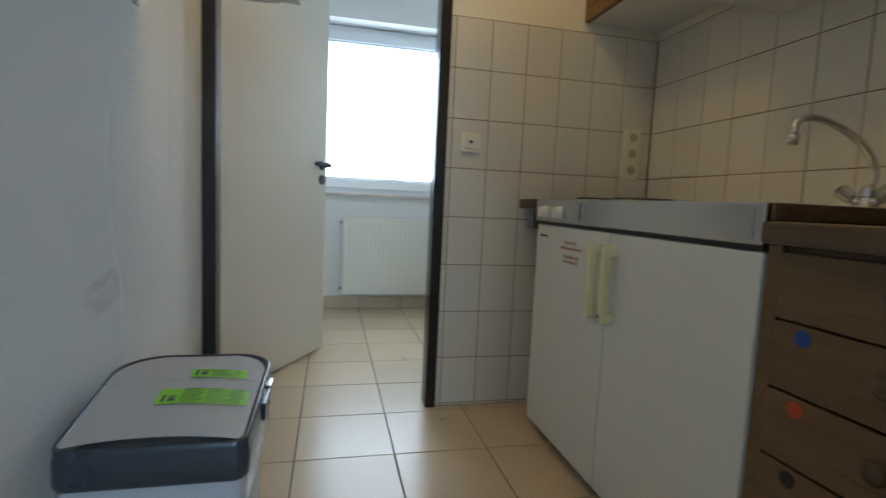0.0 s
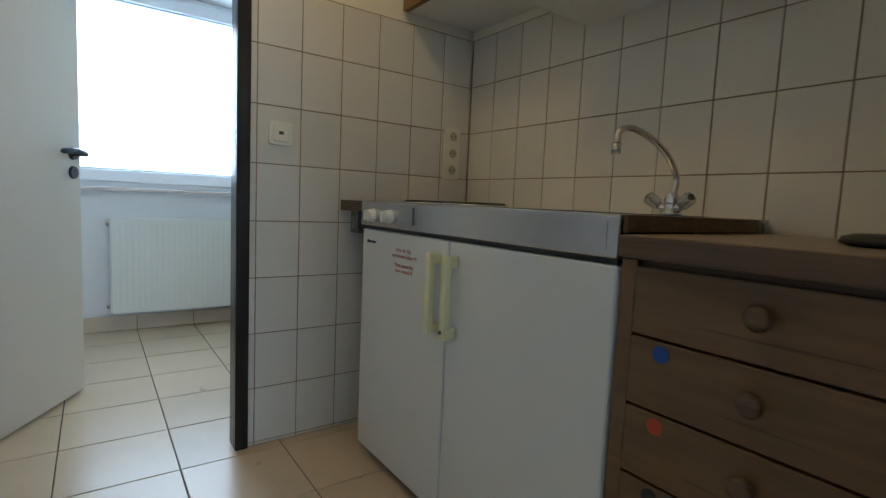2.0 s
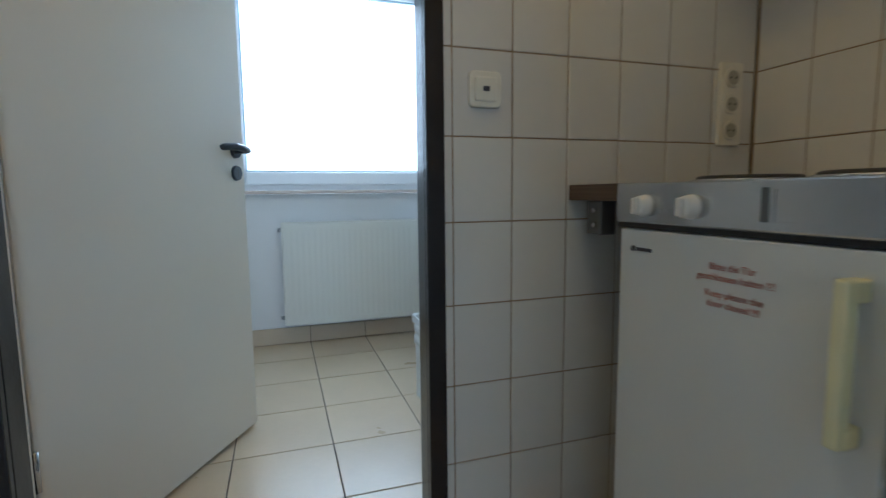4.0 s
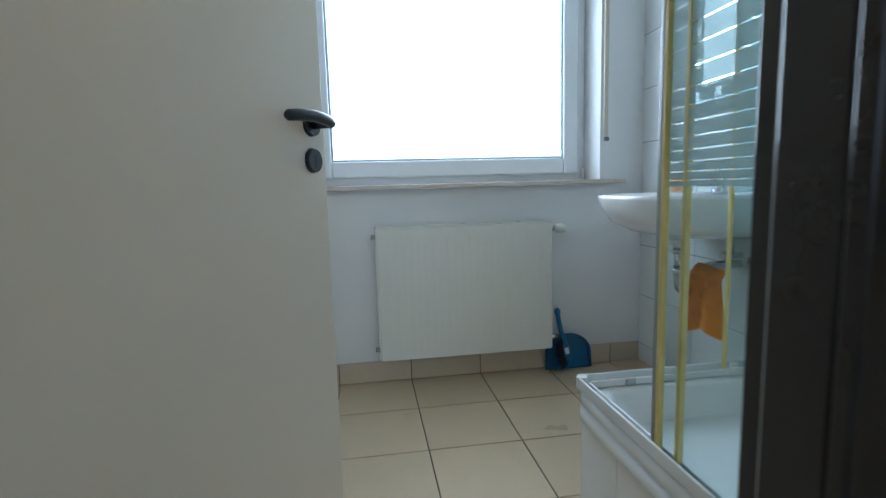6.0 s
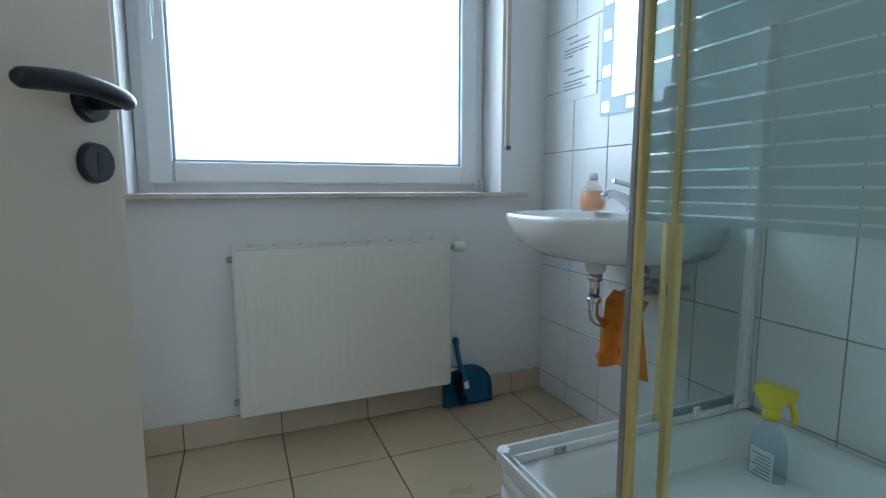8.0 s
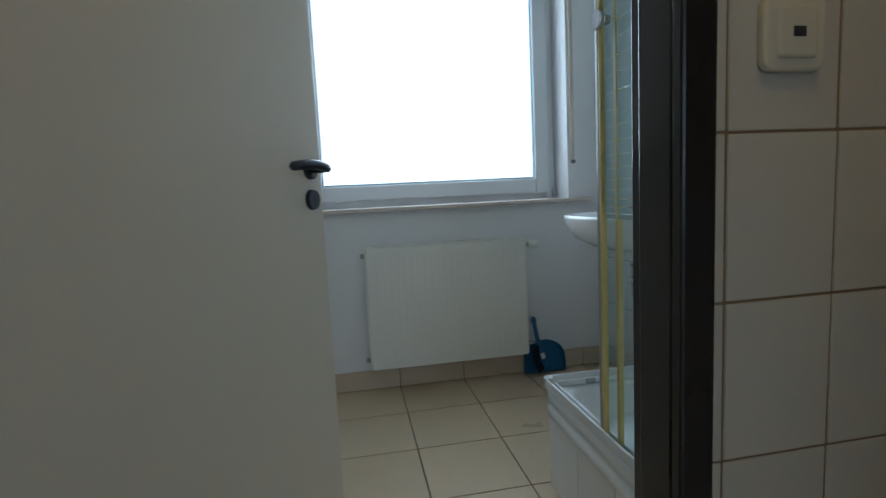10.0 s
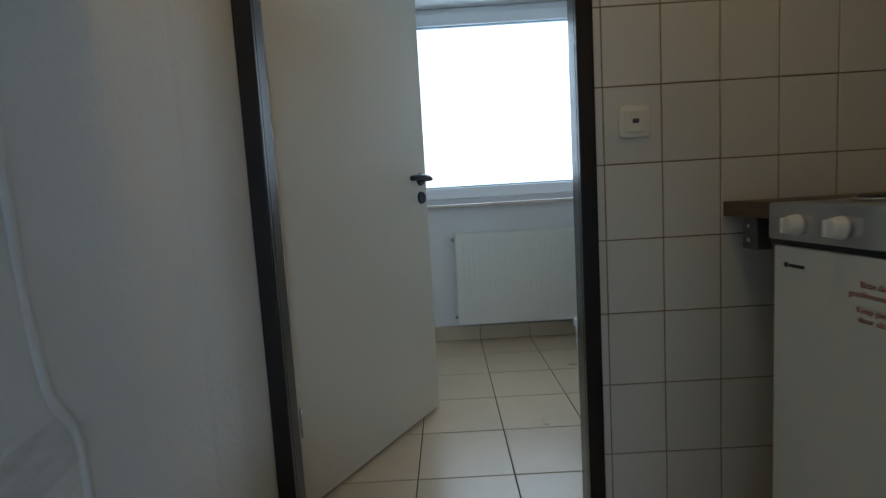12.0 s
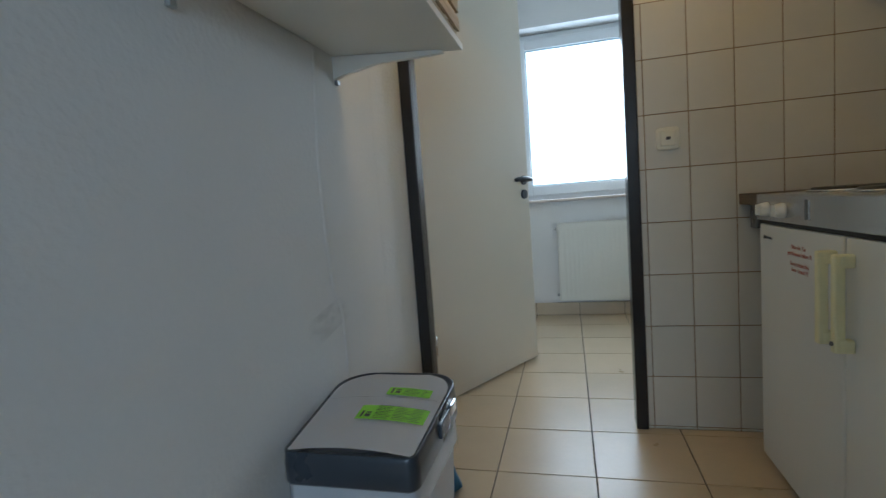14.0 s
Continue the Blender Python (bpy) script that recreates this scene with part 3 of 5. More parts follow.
def washbasin():
    w = thing("washbasin", 1.2, 3.28, 0.72, "white porcelain washbasin on the tiled wall", "washbasin")
    cy, hw, xf, xb, zt = 3.285, 0.305, 0.905, 1.376, 0.842

    def outline(sx, z, dx=0.0, n=28):
        pts = []
        for k in range(n):
            a = math.pi * (k / (n - 1))
            c, s = math.cos(a), math.sin(a)
            e = 0.62
            pts.append((xb - dx - (xb - xf) * sx * (abs(s) ** e), cy + hw * sx * math.copysign(abs(c) ** 0.72, c), z))
        return pts
    bm = bmesh.new()
    rings = [outline(0.25, 0.688), outline(0.55, 0.693), outline(0.76, 0.710), outline(0.90, 0.745), outline(0.97, 0.790), outline(1.0, 0.828), outline(0.995, zt)]

    def inner(s, z):
        return [(1.15 + (x - 1.15) * s + 0.0, cy + (y - cy) * s, z) for x, y, _ in outline(0.995, z)]
    rings += [inner(0.93, zt + 0.001), [(min(x, 1.29), y, z) for x, y, z in inner(0.88, zt - 0.004)], [(min(x, 1.28), y, z) for x, y, z in inner(0.80, 0.79)], [(min(x, 1.25), y, z) for x, y, z in inner(0.55, 0.745)], [(min(x, 1.20), y, z) for x, y, z in inner(0.12, 0.73)]]
    loft(bm, rings)
    part("basin", bm, PORCELAIN, w)
    part("drain_ring", C((1.15, cy, 0.7305), (1.15, cy, 0.735), 0.022, 0.020, 20), CHROME, w)
    ty = cy - 0.022
    t = thing("basin_tap", 1.29, ty, 0.832, "chrome single-lever tap on the washbasin", "tap")
    bm = lathe(bmesh.new(), (1.300, ty, 0.840), [(0.027, 0), (0.026, 0.008), (0.021, 0.03), (0.021, 0.058), (0.017, 0.068), (0.004, 0.071)], 20)
    part("tap_body", bm, CHROME, t)
    path = smooth_path([(1.295, ty, 0.862), (1.25, ty + 0.004, 0.892), (1.205, ty + 0.006, 0.905), (1.175, ty + 0.007, 0.893)], 5)
    part("spout", tube(bmesh.new(), path, [0.017] * 6 + [0.014] * (len(path) - 7) + [0.012], 14), CHROME, t)
    path = smooth_path([(1.300, ty, 0.900), (1.285, ty, 0.928), (1.25, ty + 0.003, 0.937), (1.212, ty + 0.005, 0.946)], 5)
    part("lever", tube(bmesh.new(), path, [0.014, 0.013, 0.011] + [0.008] * (len(path) - 4) + [0.005], 12), CHROME, t)
    s = thing("soap_bottle", 1.255, 3.425, 0.832, "clear bottle half full of orange liquid soap", "soap bottle")
    c = (1.262, 3.425, 0.843)
    part("bottle", lathe(bmesh.new(), c, [(0.0302, 0.0000), (0.0403, 0.0067), (0.0426, 0.0336), (0.0381, 0.0616), (0.0269, 0.0874), (0.0168, 0.1030), (0.0146, 0.1058)]), CLEAR_PLASTIC, s)
    part("liquid", lathe(bmesh.new(), c, [(0.0280, 0.0022), (0.0364, 0.0078), (0.0386, 0.0336), (0.0353, 0.0616), (0.0314, 0.0694)]), ORANGE_SOAP, s, "orange liquid soap")
    part("cap", lathe(bmesh.new(), c, [(0.0162, 0.1058), (0.0162, 0.1254), (0.0134, 0.1299), (0.0034, 0.1310)], 20), LABEL, s, "white screw cap")
    p = thing("drain_trap", 1.17, cy, 0.5, "chrome drain trap under the washbasin", "drain pipe")
    px, py = 1.15, 3.262
    part("drain_cup", lathe(bmesh.new(), (px, py, 0.655), [(0.018, 0), (0.03, 0.008), (0.034, 0.03), (0.034, 0.036)], 24), WHITE_PLASTIC, p, "white plastic drain cup")
    bm = C((px, py, 0.57), (px, py, 0.66), 0.0165)
    for z in (0.645, 0.575):
        cyl(bm, (px, py, z - 0.012), (px, py, z + 0.006), 0.0225, None, 24)
    path = smooth_path([(px, py, 0.58), (px, py, 0.525), (px + 0.012, py - 0.003, 0.503), (px + 0.04, py - 0.008, 0.494), (px + 0.066, py - 0.012, 0.505), (px + 0.078, py - 0.014, 0.535), (px + 0.09, py - 0.014, 0.57), (px + 0.13, py - 0.014, 0.585), (1.377, py - 0.014, 0.585)], 5)
    tube(bm, path, 0.0165, 16)
    part("trap_pipe", bm, CHROME, p)
    v = thing("angle_valve", 1.34, 3.2, 0.62, "chrome angle valve on the wall under the basin", "valve", "angle valves")
    bm = C((1.377, 3.235, 0.62), (1.325, 3.235, 0.62), 0.010)
    cyl(bm, (1.335, 3.235, 0.62), (1.335, 3.235, 0.665), 0.009)
    cyl(bm, (1.335, 3.235, 0.66), (1.30, 3.235, 0.72), 0.005)
    part("body", bm, CHROME, v)
    part("knob", C((1.325, 3.235, 0.62), (1.298, 3.235, 0.62), 0.016, 0.014, 12), CHROME, v)
    copy_thing(v, Matrix.Translation((1.34, 3.075, 0.62)))
    # cloth over the pipe
    k = thing("cleaning_cloth", 1.24, 3.16, 0.36, "orange patterned cleaning cloth hung over the drain pipe", "cloth")
    bm = bmesh.new()
    rng = np.linspace(0, 1, 15)
    sheet = []
    for v_ in np.linspace(0, 1, 16):
        row = []
        for u in rng:
            y = 3.272 - 0.200 * (u - 0.35) * (0.72 + 0.28 * v_) - 0.066
            if v_ < 0.12:
                x = 1.197 + 0.03 * (0.12 - v_) / 0.12
            else:
                x = 1.197
            z = 0.600 - 0.012 * u - 0.240 * v_ * (1 + 0.05 * math.sin(7 * u + 0.4) - 0.10 * u)
            x += -0.012 * math.sin(9.5 * u + 0.8) * (0.25 + v_) - 0.012 * v_
            row.append(bm.verts.new((x, y + 0.03 * v_ * math.sin(3 * u) - 0.012 * v_, z)))
        sheet.append(row)
    for a, b in zip(sheet, sheet[1:]):
        for i in range(14):
            bm.faces.new((a[i], a[i + 1], b[i + 1], b[i])).smooth = True
    pts = [(sheet[j][i].co.copy(), (sheet[j][i + 1].co - sheet[j][i].co).normalized(), (sheet[j + 1][i].co - sheet[j][i].co).normalized()) for j, i in ((2, 3), (4, 9), (6, 2), (7, 6), (9, 11), (11, 4), (12, 8), (13, 1), (3, 12))]
    bmesh.ops.solidify(bm, geom=bm.faces[:], thickness=0.0025)
    part("cloth", bm, ORANGE, k)
    for c, du, dv in pts:
        bm = bmesh.new()
        nrm = du.cross(dv).normalized()
        if nrm.x > 0:
            nrm = -nrm
        for r in (0.011, 0.006):
            tube(bm, [c + nrm * 0.0035 + du * r * math.cos(a) + dv * r * math.sin(a) for a in np.linspace(0, 6.0, 14)], 0.0012, 5)
        part("printed_ring", bm, ORANGE_DARK, k)


washbasin()

# notice and mirror on the tiled wall
note = thing("notice_sheet", 1.377, 3.68, 1.28, "laminated notice sheet with dark print on the tiles", "notice")
part("sheet", B(1.3755, 1.3772, 3.565, 3.785, 1.272, 1.545, 0.0), PAPER, note)
rng = random.Random(5)
lines = [(1.515, 0.075, 0.012), (1.492, 0.0, 0.0), (1.492, 0.13, 0.03), (1.470, 0.17, 0), (1.457, 0.15, 0), (1.444, 0.06, 0), (1.395, 0.07, 0), (1.374, 0.10, 0.03), (1.345, 0.17, 0), (1.331, 0.12, 0), (1.317, 0.15, 0)]
for z, w, ind in lines:
    if w == 0:
        continue
    y = 3.768 - ind
    end = y - w
    while y > end:
        step = min(rng.uniform(0.012, 0.032), y - end)
        if step > 0.004:
            part("printed_line", B(1.3748, 1.3754, y - step + 0.004, y, z - 0.0028, z + 0.0028), GREY_INK, note)
        y -= step

mirror = thing("wall_mirror", 1.37, 3.29, 1.185, "rectangular wall mirror with an etched border of clear squares", "mirror")
my0, my1, mz0, mz1 = 3.045, 3.535, 1.185, 1.87
part("mirror_glass", B(1.3705, 1.3772, my0, my1, mz0, mz1, 0.001), MIRROR, mirror)
bm = bmesh.new()
bw = 0.062
for b in ((my0, my1, mz0, mz0 + bw), (my0, my1, mz1 - bw, mz1), (my0, my0 + bw, mz0 + bw, mz1 - bw), (my1 - bw, my1, mz0 + bw, mz1 - bw)):
    box(bm, 1.3696, 1.3703, b[0] + 0.001, b[1] - 0.001, b[2], b[3])
part("etched_border", bm, FROST_MIRROR, mirror, "etched grey-blue border")
sq = 0.036
cells = [(my1 - bw / 2, mz0 + 0.03 + 0.125 * i) for i in range(6)] + [(my0 + bw / 2, mz0 + 0.03 + 0.125 * i) for i in range(6)] + [(my1 - bw / 2 - 0.125 * i, z) for i in (1, 2) for z in (mz0 + 0.03, mz1 - 0.03)]
for y, z in cells:
    part("clear_square", B(1.3688, 1.3695, y - sq / 2, y + sq / 2, z - sq / 2, z + sq / 2), MIRROR, mirror)


def shower():
    t = thing("shower_tray", 1.0, 2.5, 0, "white acrylic shower tray on a tiled plinth", "shower tray")
    x0, x1, y0, y1, zt = 0.611, 1.376, 2.094, 2.925, 0.331
    cx, cy, w, d = (x0 + x1) / 2, (y0 + y1) / 2, x1 - x0, y1 - y0
    rs = [0.004, 0.05, 0.004, 0.004]
    bm = bmesh.new()

    def rr(ins, z, extra=0.0):
        return round_rect(cx, cy, w - 2 * ins, d - 2 * ins, [max(0.004, r + extra) for r in rs], z, 6)
    loft(bm, [rr(0.006, zt - 0.090), rr(0.0, zt - 0.084), rr(0.0, zt - 0.052), rr(0.007, zt - 0.046), rr(0.002, zt - 0.038), rr(0.0, zt - 0.012), rr(0.004, zt - 0.003), rr(0.012, zt), rr(0.052, zt, 0.01), rr(0.062, zt - 0.012, 0.02), rr(0.085, 0.24, 0.05), rr(0.13, 0.215, 0.05), rr(0.34, 0.205, 0.0)])
    part("tray", bm, ACRYLIC, t)
    part("plinth", B(x0 + 0.022, x1 - 0.004, y0 + 0.004, y1 - 0.022, 0, zt - 0.091), BATH_JOINT, t)
    for i in range(4):
        ya = y0 + 0.006 + 0.202 * i
        part("plinth_tile", B(x0 + 0.012, x0 + 0.0215, ya, min(ya + 0.199, y1 - 0.014), 0.003, zt - 0.093, 0.0015, 1), BATH_TILE, t)
        xa = x1 - 0.006 - 0.202 * i
        if i < 3:
            part("plinth_tile", B(xa - 0.199, xa, y1 - 0.0215, y1 - 0.012, 0.003, zt - 0.093, 0.0015, 1), BATH_TILE, t)
    part("drain", C((1.0, 2.5, 0.2055), (1.0, 2.5, 0.211), 0.045, 0.04, 24), CHROME, t)
    e = thing("shower_enclosure", 0.64, 2.5, 0.372, "corner shower enclosure with frosted striped glass and yellowed seals", "shower screen")
    zb, ztop = zt + 0.002, 2.22
    # tracks along the two open sides, below and above
    for z0, z1, nm in ((zb, zb + 0.030, "bottom_track"), (ztop - 0.04, ztop, "top_track")):
        bm = box(bmesh.new(), 0.609, 0.616, y0 + 0.01, y1 - 0.03, z0, z1, 0.002)
        box(bm, 0.634, 0.640, y0 + 0.01, y1 - 0.045, z0, z1 - 0.01, 0.002)
        box(bm, 0.616, 0.634, y0 + 0.01, y1 - 0.045, z0, z0 + 0.006)
        part(nm, bm, ALU, e)
        bm = box(bmesh.new(), 0.632, x1 - 0.004, y1 - 0.013, y1 - 0.006, z0, z1, 0.002)
        box(bm, 0.645, x1 - 0.004, y1 - 0.040, y1 - 0.034, z0, z1 - 0.01, 0.002)
        box(bm, 0.645, x1 - 0.004, y1 - 0.034, y1 - 0.013, z0, z0 + 0.006)
        part(nm, bm, ALU, e)
        bm = bmesh.new()
        ang = [math.pi / 2 + math.pi / 2 * k / 6 for k in range(7)]
        out = [(0.632 + 0.026 * math.cos(a), y1 - 0.032 + 0.026 * math.sin(a)) for a in ang]
        inn = [(0.640 + 0.012 * math.cos(a), y1 - 0.040 + 0.012 * math.sin(a)) for a in ang[::-1]]
        loft(bm, [[(x, y, z0 - 0.001) for x, y in out + inn], [(x, y, z1 + 0.001) for x, y in out + inn]], smooth=False)
        part("track_corner", bm, ALU, e, "white plastic corner piece")
    # glass panels: plane, extent along it
    def panel(axis, at, a, b, bottom, low, label):
        def bx(u0, u1, w0, w1, z0, z1, bv=0.0):
            return B(at + w0, at + w1, u0, u1, z0, z1, bv) if axis == "x" else B(u0, u1, at + w0, at + w1, z0, z1, bv)
        p = part("glass_panel", bx(a, b, -0.0025, 0.0025, bottom, ztop - 0.02), SHOWER_GLASS, e, label)
        z, k = low, 0
        while z < ztop - 0.1:
            h = min(0.010 + k * 0.0026, 0.034)
            bm = bmesh.new()
            u0, u1, off = a + 0.004, b - 0.004, at + 0.0034
            quad = ((off, u0, z), (off, u1, z), (off, u1, z + h), (off, u0, z + h)) if axis == "x" else ((u0, off, z), (u1, off, z), (u1, off, z + h), (u0, off, z + h))
            bm.faces.new([bm.verts.new(q) for q in quad])
            part("frosted_stripe", bm, FROSTED, p)
            z += h + 0.0026
            k += 1
        return p
    panel("x", 0.6225, y0 + 0.02, 2.544, zb + 0.012, 0.880, "clear glass with frosted stripes")
    panel("y", y1 - 0.020, 1.062, x1 - 0.04, zb + 0.012, 0.855, "clear glass with frosted stripes")
    def post(x0_, x1_, y0_, y1_, m, nm, lb):
        part(nm, B(x0_, x1_, y0_, y1_, zb + 0.008, ztop - 0.02, 0.002), m, e, lb)
    post(0.615, 0.630, 2.5445, 2.556, GREY_ALU, "edge_profile", "grey metal edge profile")
    post(0.6155, 0.6295, 2.5345, 2.544, GOLD_SEAL, "seal_strip", "yellowed seal strip")
    post(0.624, 0.637, 2.480, 2.491, GOLD_SEAL, "seal_strip", "yellowed seal strip")
    post(1.054, 1.063, y1 - 0.027, y1 - 0.014, GOLD_SEAL, "seal_strip", "yellowed seal strip")
    post(x1 - 0.028, x1 - 0.002, y1 - 0.034, y1 - 0.006, ALU, "wall_profile", "white wall profile")
    post(0.610, 0.642, y0 + 0.002, y0 + 0.022, ALU, "wall_profile", "white wall profile")
    for x in (1.07, 1.17, 1.315):
        bm = box(bmesh.new(), x - 0.012, x + 0.012, y1 - 0.050, y1 - 0.041, zb + 0.008, zb + 0.040, 0.004)
        cyl(bm, (x, y1 - 0.050, zb + 0.022), (x, y1 - 0.055, zb + 0.022), 0.007, None, 12)
        part("roller_guide", bm, WHITE_PLASTIC, e, "white plastic roller guide")
    bm = box(bmesh.new(), 0.742, 0.772, y1 - 0.046, y1 - 0.0405, zb + 0.002, zb + 0.020, 0.002)
    cyl(bm, (0.764, y1 - 0.046, zb + 0.011), (0.764, y1 - 0.049, zb + 0.011), 0.004, None, 10)
    part("track_clip", bm, GREY_ALU, e, "small metal clip with a screw")
    bm = cyl(bmesh.new(), (0.619, 2.500, 1.310), (0.598, 2.500, 1.310), 0.010, 0.012, 20)
    cyl(bm, (0.598, 2.500, 1.310), (0.588, 2.500, 1.310), 0.021, 0.019, 24)
    part("door_knob", bm, CHROME, e, "round chrome knob")


shower()


def spray_bottle():
    s = thing("spray_bottle", 1.19, 2.71, 0.21, "pale blue cleaner bottle with a yellow spray head", "spray bottle")
    cx, cy, z = 1.256, 2.750, 0.2065

    def rg(w, d, zz):
        w, d = w * 0.85, d * 0.85
        return round_rect(cx, cy, w, d, min(w, d) * 0.45, z + zz, 5)
    part("bottle", loft(bmesh.new(), [rg(0.04, 0.085, 0), rg(0.052, 0.097, 0.006), rg(0.052, 0.097, 0.10), rg(0.05, 0.085, 0.135), rg(0.036, 0.05, 0.155), rg(0.03, 0.03, 0.172), rg(0.03, 0.03, 0.180)]), PALE_BLUE, s)
    bm = B(cx - 0.0235, cx - 0.0225, cy - 0.028, cy + 0.028, z + 0.025, z + 0.105)
    lab = part("label", bm, LABEL, s, "white printed label")
    for i in range(7):
        part("printed_line", B(cx - 0.0242, cx - 0.0237, cy - 0.023, cy + 0.023 - 0.006 * (i % 3), z + 0.036 + 0.009 * i, z + 0.039 + 0.009 * i), GREY_INK, lab)
    head = C((cx, cy, z + 0.178), (cx, cy, z + 0.205), 0.020, 0.018, 20)
    part("collar", head, YELLOW, s)
    bm = bmesh.new()
    prof = [(-0.022, 0.220), (0.020, 0.220), (0.034, 0.236), (0.054, 0.262), (0.048, 0.276), (0.020, 0.282), (-0.020, 0.276), (-0.052, 0.274), (-0.066, 0.268), (-0.066, 0.252), (-0.048, 0.248), (-0.030, 0.240)]
    ux, uy = 0.45, -0.89
    for s_ in (1,):
        loft(bm, [[(cx - 0.74 * p * ux + q * uy, cy - 0.74 * p * uy - q * ux, z + h - 0.018) for p, h in prof] for q in (-0.012, -0.009, 0.009, 0.012)], smooth=False)
    part("spray_head", bm, YELLOW, s)
    path = smooth_path([(cx + 0.030 * ux, cy + 0.030 * uy, z + 0.227), (cx + 0.045 * ux, cy + 0.045 * uy, z + 0.202), (cx + 0.044 * ux, cy + 0.044 * uy, z + 0.175)], 4)
    part("trigger", tube(bmesh.new(), path, 0.007, 10), YELLOW, s)


spray_bottle()

# ---- kitchen things ----
FX = 0.779


def handle_bar(parent, y, z0, z1, mat, label):
    """A bow handle: bar and two splayed feet."""
    bm = box(bmesh.new(), FX - 0.040, FX - 0.018, y - 0.010, y + 0.010, z0, z1, 0.004)
    for z in (z0, z1 - 0.030):
        box(bm, FX - 0.030, FX + 0.0, y - 0.012, y + 0.012, z, z + 0.030, 0.004)
    return part("handle", bm, mat, parent, label)


def pantry():
    p = thing("pantry_unit", 1.07, 1.26, 0, "white two-door refrigerator cabinet with aged cream handles", "refrigerator")
    y0, ym, y1 = 0.748, 1.262, 1.782
    part("body", B(FX + 0.030, 1.37, y0 + 0.004, y1 - 0.004, 0.06, 0.803, 0.003), WHITE_ENAMEL, p)
    part("toe_kick", B(FX + 0.06, 1.36, y0 + 0.01, y1 - 0.01, 0, 0.06), DARK_STEEL, p, "dark recessed plinth")
    dl = part("door", B(FX, FX + 0.028, ym + 0.003, y1 - 0.012, 0.035, 0.800, 0.005, 3), WHITE_ENAMEL, p)
    dr = part("door", B(FX, FX + 0.028, y0, ym - 0.003, 0.035, 0.800, 0.005, 3), WHITE_ENAMEL, p)
    handle_bar(dl, ym + 0.040, 0.545, 0.765, YELLOWED, "yellowed plastic bow handle")
    handle_bar(dr, ym - 0.034, 0.545, 0.765, YELLOWED, "yellowed plastic bow handle")
    part("lock", C((FX - 0.018, ym - 0.034, 0.566), (FX - 0.044, ym - 0.034, 0.566), 0.005, None, 12), DARK_STEEL, dr)
    face = Matrix(((0, 0, -1, FX - 0.0012), (-1, 0, 0, 0), (0, 1, 0, 0), (0, 0, 0, 1)))
    for txt, y, z in (("Bitte die T\u00fcr", 1.492, 0.744), ("geschlossen halten !!!", 1.488, 0.726), ("Keep please the", 1.488, 0.698), ("door closed !!!", 1.488, 0.681)):
        m = face.copy()
        m.translation = (FX - 0.0012, y, z)
        lettering(txt, 0.0168, m, RED_INK, dl)
    # maker's badge as plain shapes
    bd = part("badge", C((FX, 1.728, 0.760), (FX - 0.002, 1.728, 0.760), 0.006, None, 16), INK, dl, "small dark badge")
    part("badge_bar", B(FX - 0.0015, FX, 1.675, 1.719, 0.756, 0.763), INK, bd)
    # steel top with sink and hotplates
    t = thing("steel_worktop", 1.07, 1.26, 0.806, "stainless steel pantry top with sink, hotplates and control panel", "worktop")
    zt = 0.893
    sx0, sx1, sy0, sy1 = 0.86, 1.20, 0.80, 1.14
    bm = bmesh.new()
    for b in ((FX + 0.006, sx0, y0, y1 + 0.001), (sx1, 1.377, y0, y1 + 0.001), (sx0, sx1, y0, sy0), (sx0, sx1, sy1, y1 + 0.001)):
        box(bm, b[0], b[1], b[2], b[3], zt - 0.010, zt)
    part("top_sheet", bm, STEEL, t)
    bm = bmesh.new()
    cx, cy = (sx0 + sx1) / 2, (sy0 + sy1) / 2
    loft(bm, [round_rect(cx, cy, sx1 - sx0 + 0.012, sy1 - sy0 + 0.012, 0.02, zt + 0.0015), round_rect(cx, cy, sx1 - sx0 - 0.01, sy1 - sy0 - 0.01, 0.04, zt), round_rect(cx, cy, sx1 - sx0 - 0.04, sy1 - sy0 - 0.04, 0.05, zt - 0.08), ], False, True)
    part("sink_bowl", bm, STEEL, t)
    part("core", B(FX + 0.03, 1.372, y0 + 0.003, y1 - 0.002, 0.805, 0.811), DARK_WOOD, t)
    fp = part("front_panel", B(FX - 0.004, FX + 0.006, y0, y1 + 0.001, 0.812, zt, 0.004), STEEL, t)
    bm = bmesh.new()
    for b in ((0.772, 1.425, 0.826, 0.880),):
        for q in ((b[0], b[0] + 0.003, b[2], b[3]), (b[1] - 0.003, b[1], b[2], b[3]), (b[0] + 0.003, b[1] - 0.003, b[2], b[2] + 0.003), (b[0] + 0.003, b[1] - 0.003, b[3] - 0.003, b[3])):
            box(bm, FX - 0.0058, FX - 0.0035, q[0], q[1], q[2], q[3])
    part("pressed_bead", bm, STEEL, fp)
    # dark reflection in the steel, painted on as a narrow bar
    part("dark_inlay", B(FX - 0.0052, FX - 0.0035, 1.432, 1.444, 0.828, 0.880), DARK_STEEL, fp, "narrow dark bar painted as a reflection in the steel")
    for y in (1.690, 1.575):
        kn = part("control_knob", loft(bmesh.new(), [[(FX - d, y + r * math.cos(2 * math.pi * k / 24), 0.848 + r * math.sin(2 * math.pi * k / 24)) for k in range(24)] for d, r in ((0.004, 0.022), (0.010, 0.022), (0.024, 0.019), (0.027, 0.015))]), WHITE_PLASTIC, fp, "round white control knob")
        part("grip", B(FX - 0.038, FX - 0.026, y - 0.005, y + 0.005, 0.832, 0.864, 0.002), WHITE_PLASTIC, kn)
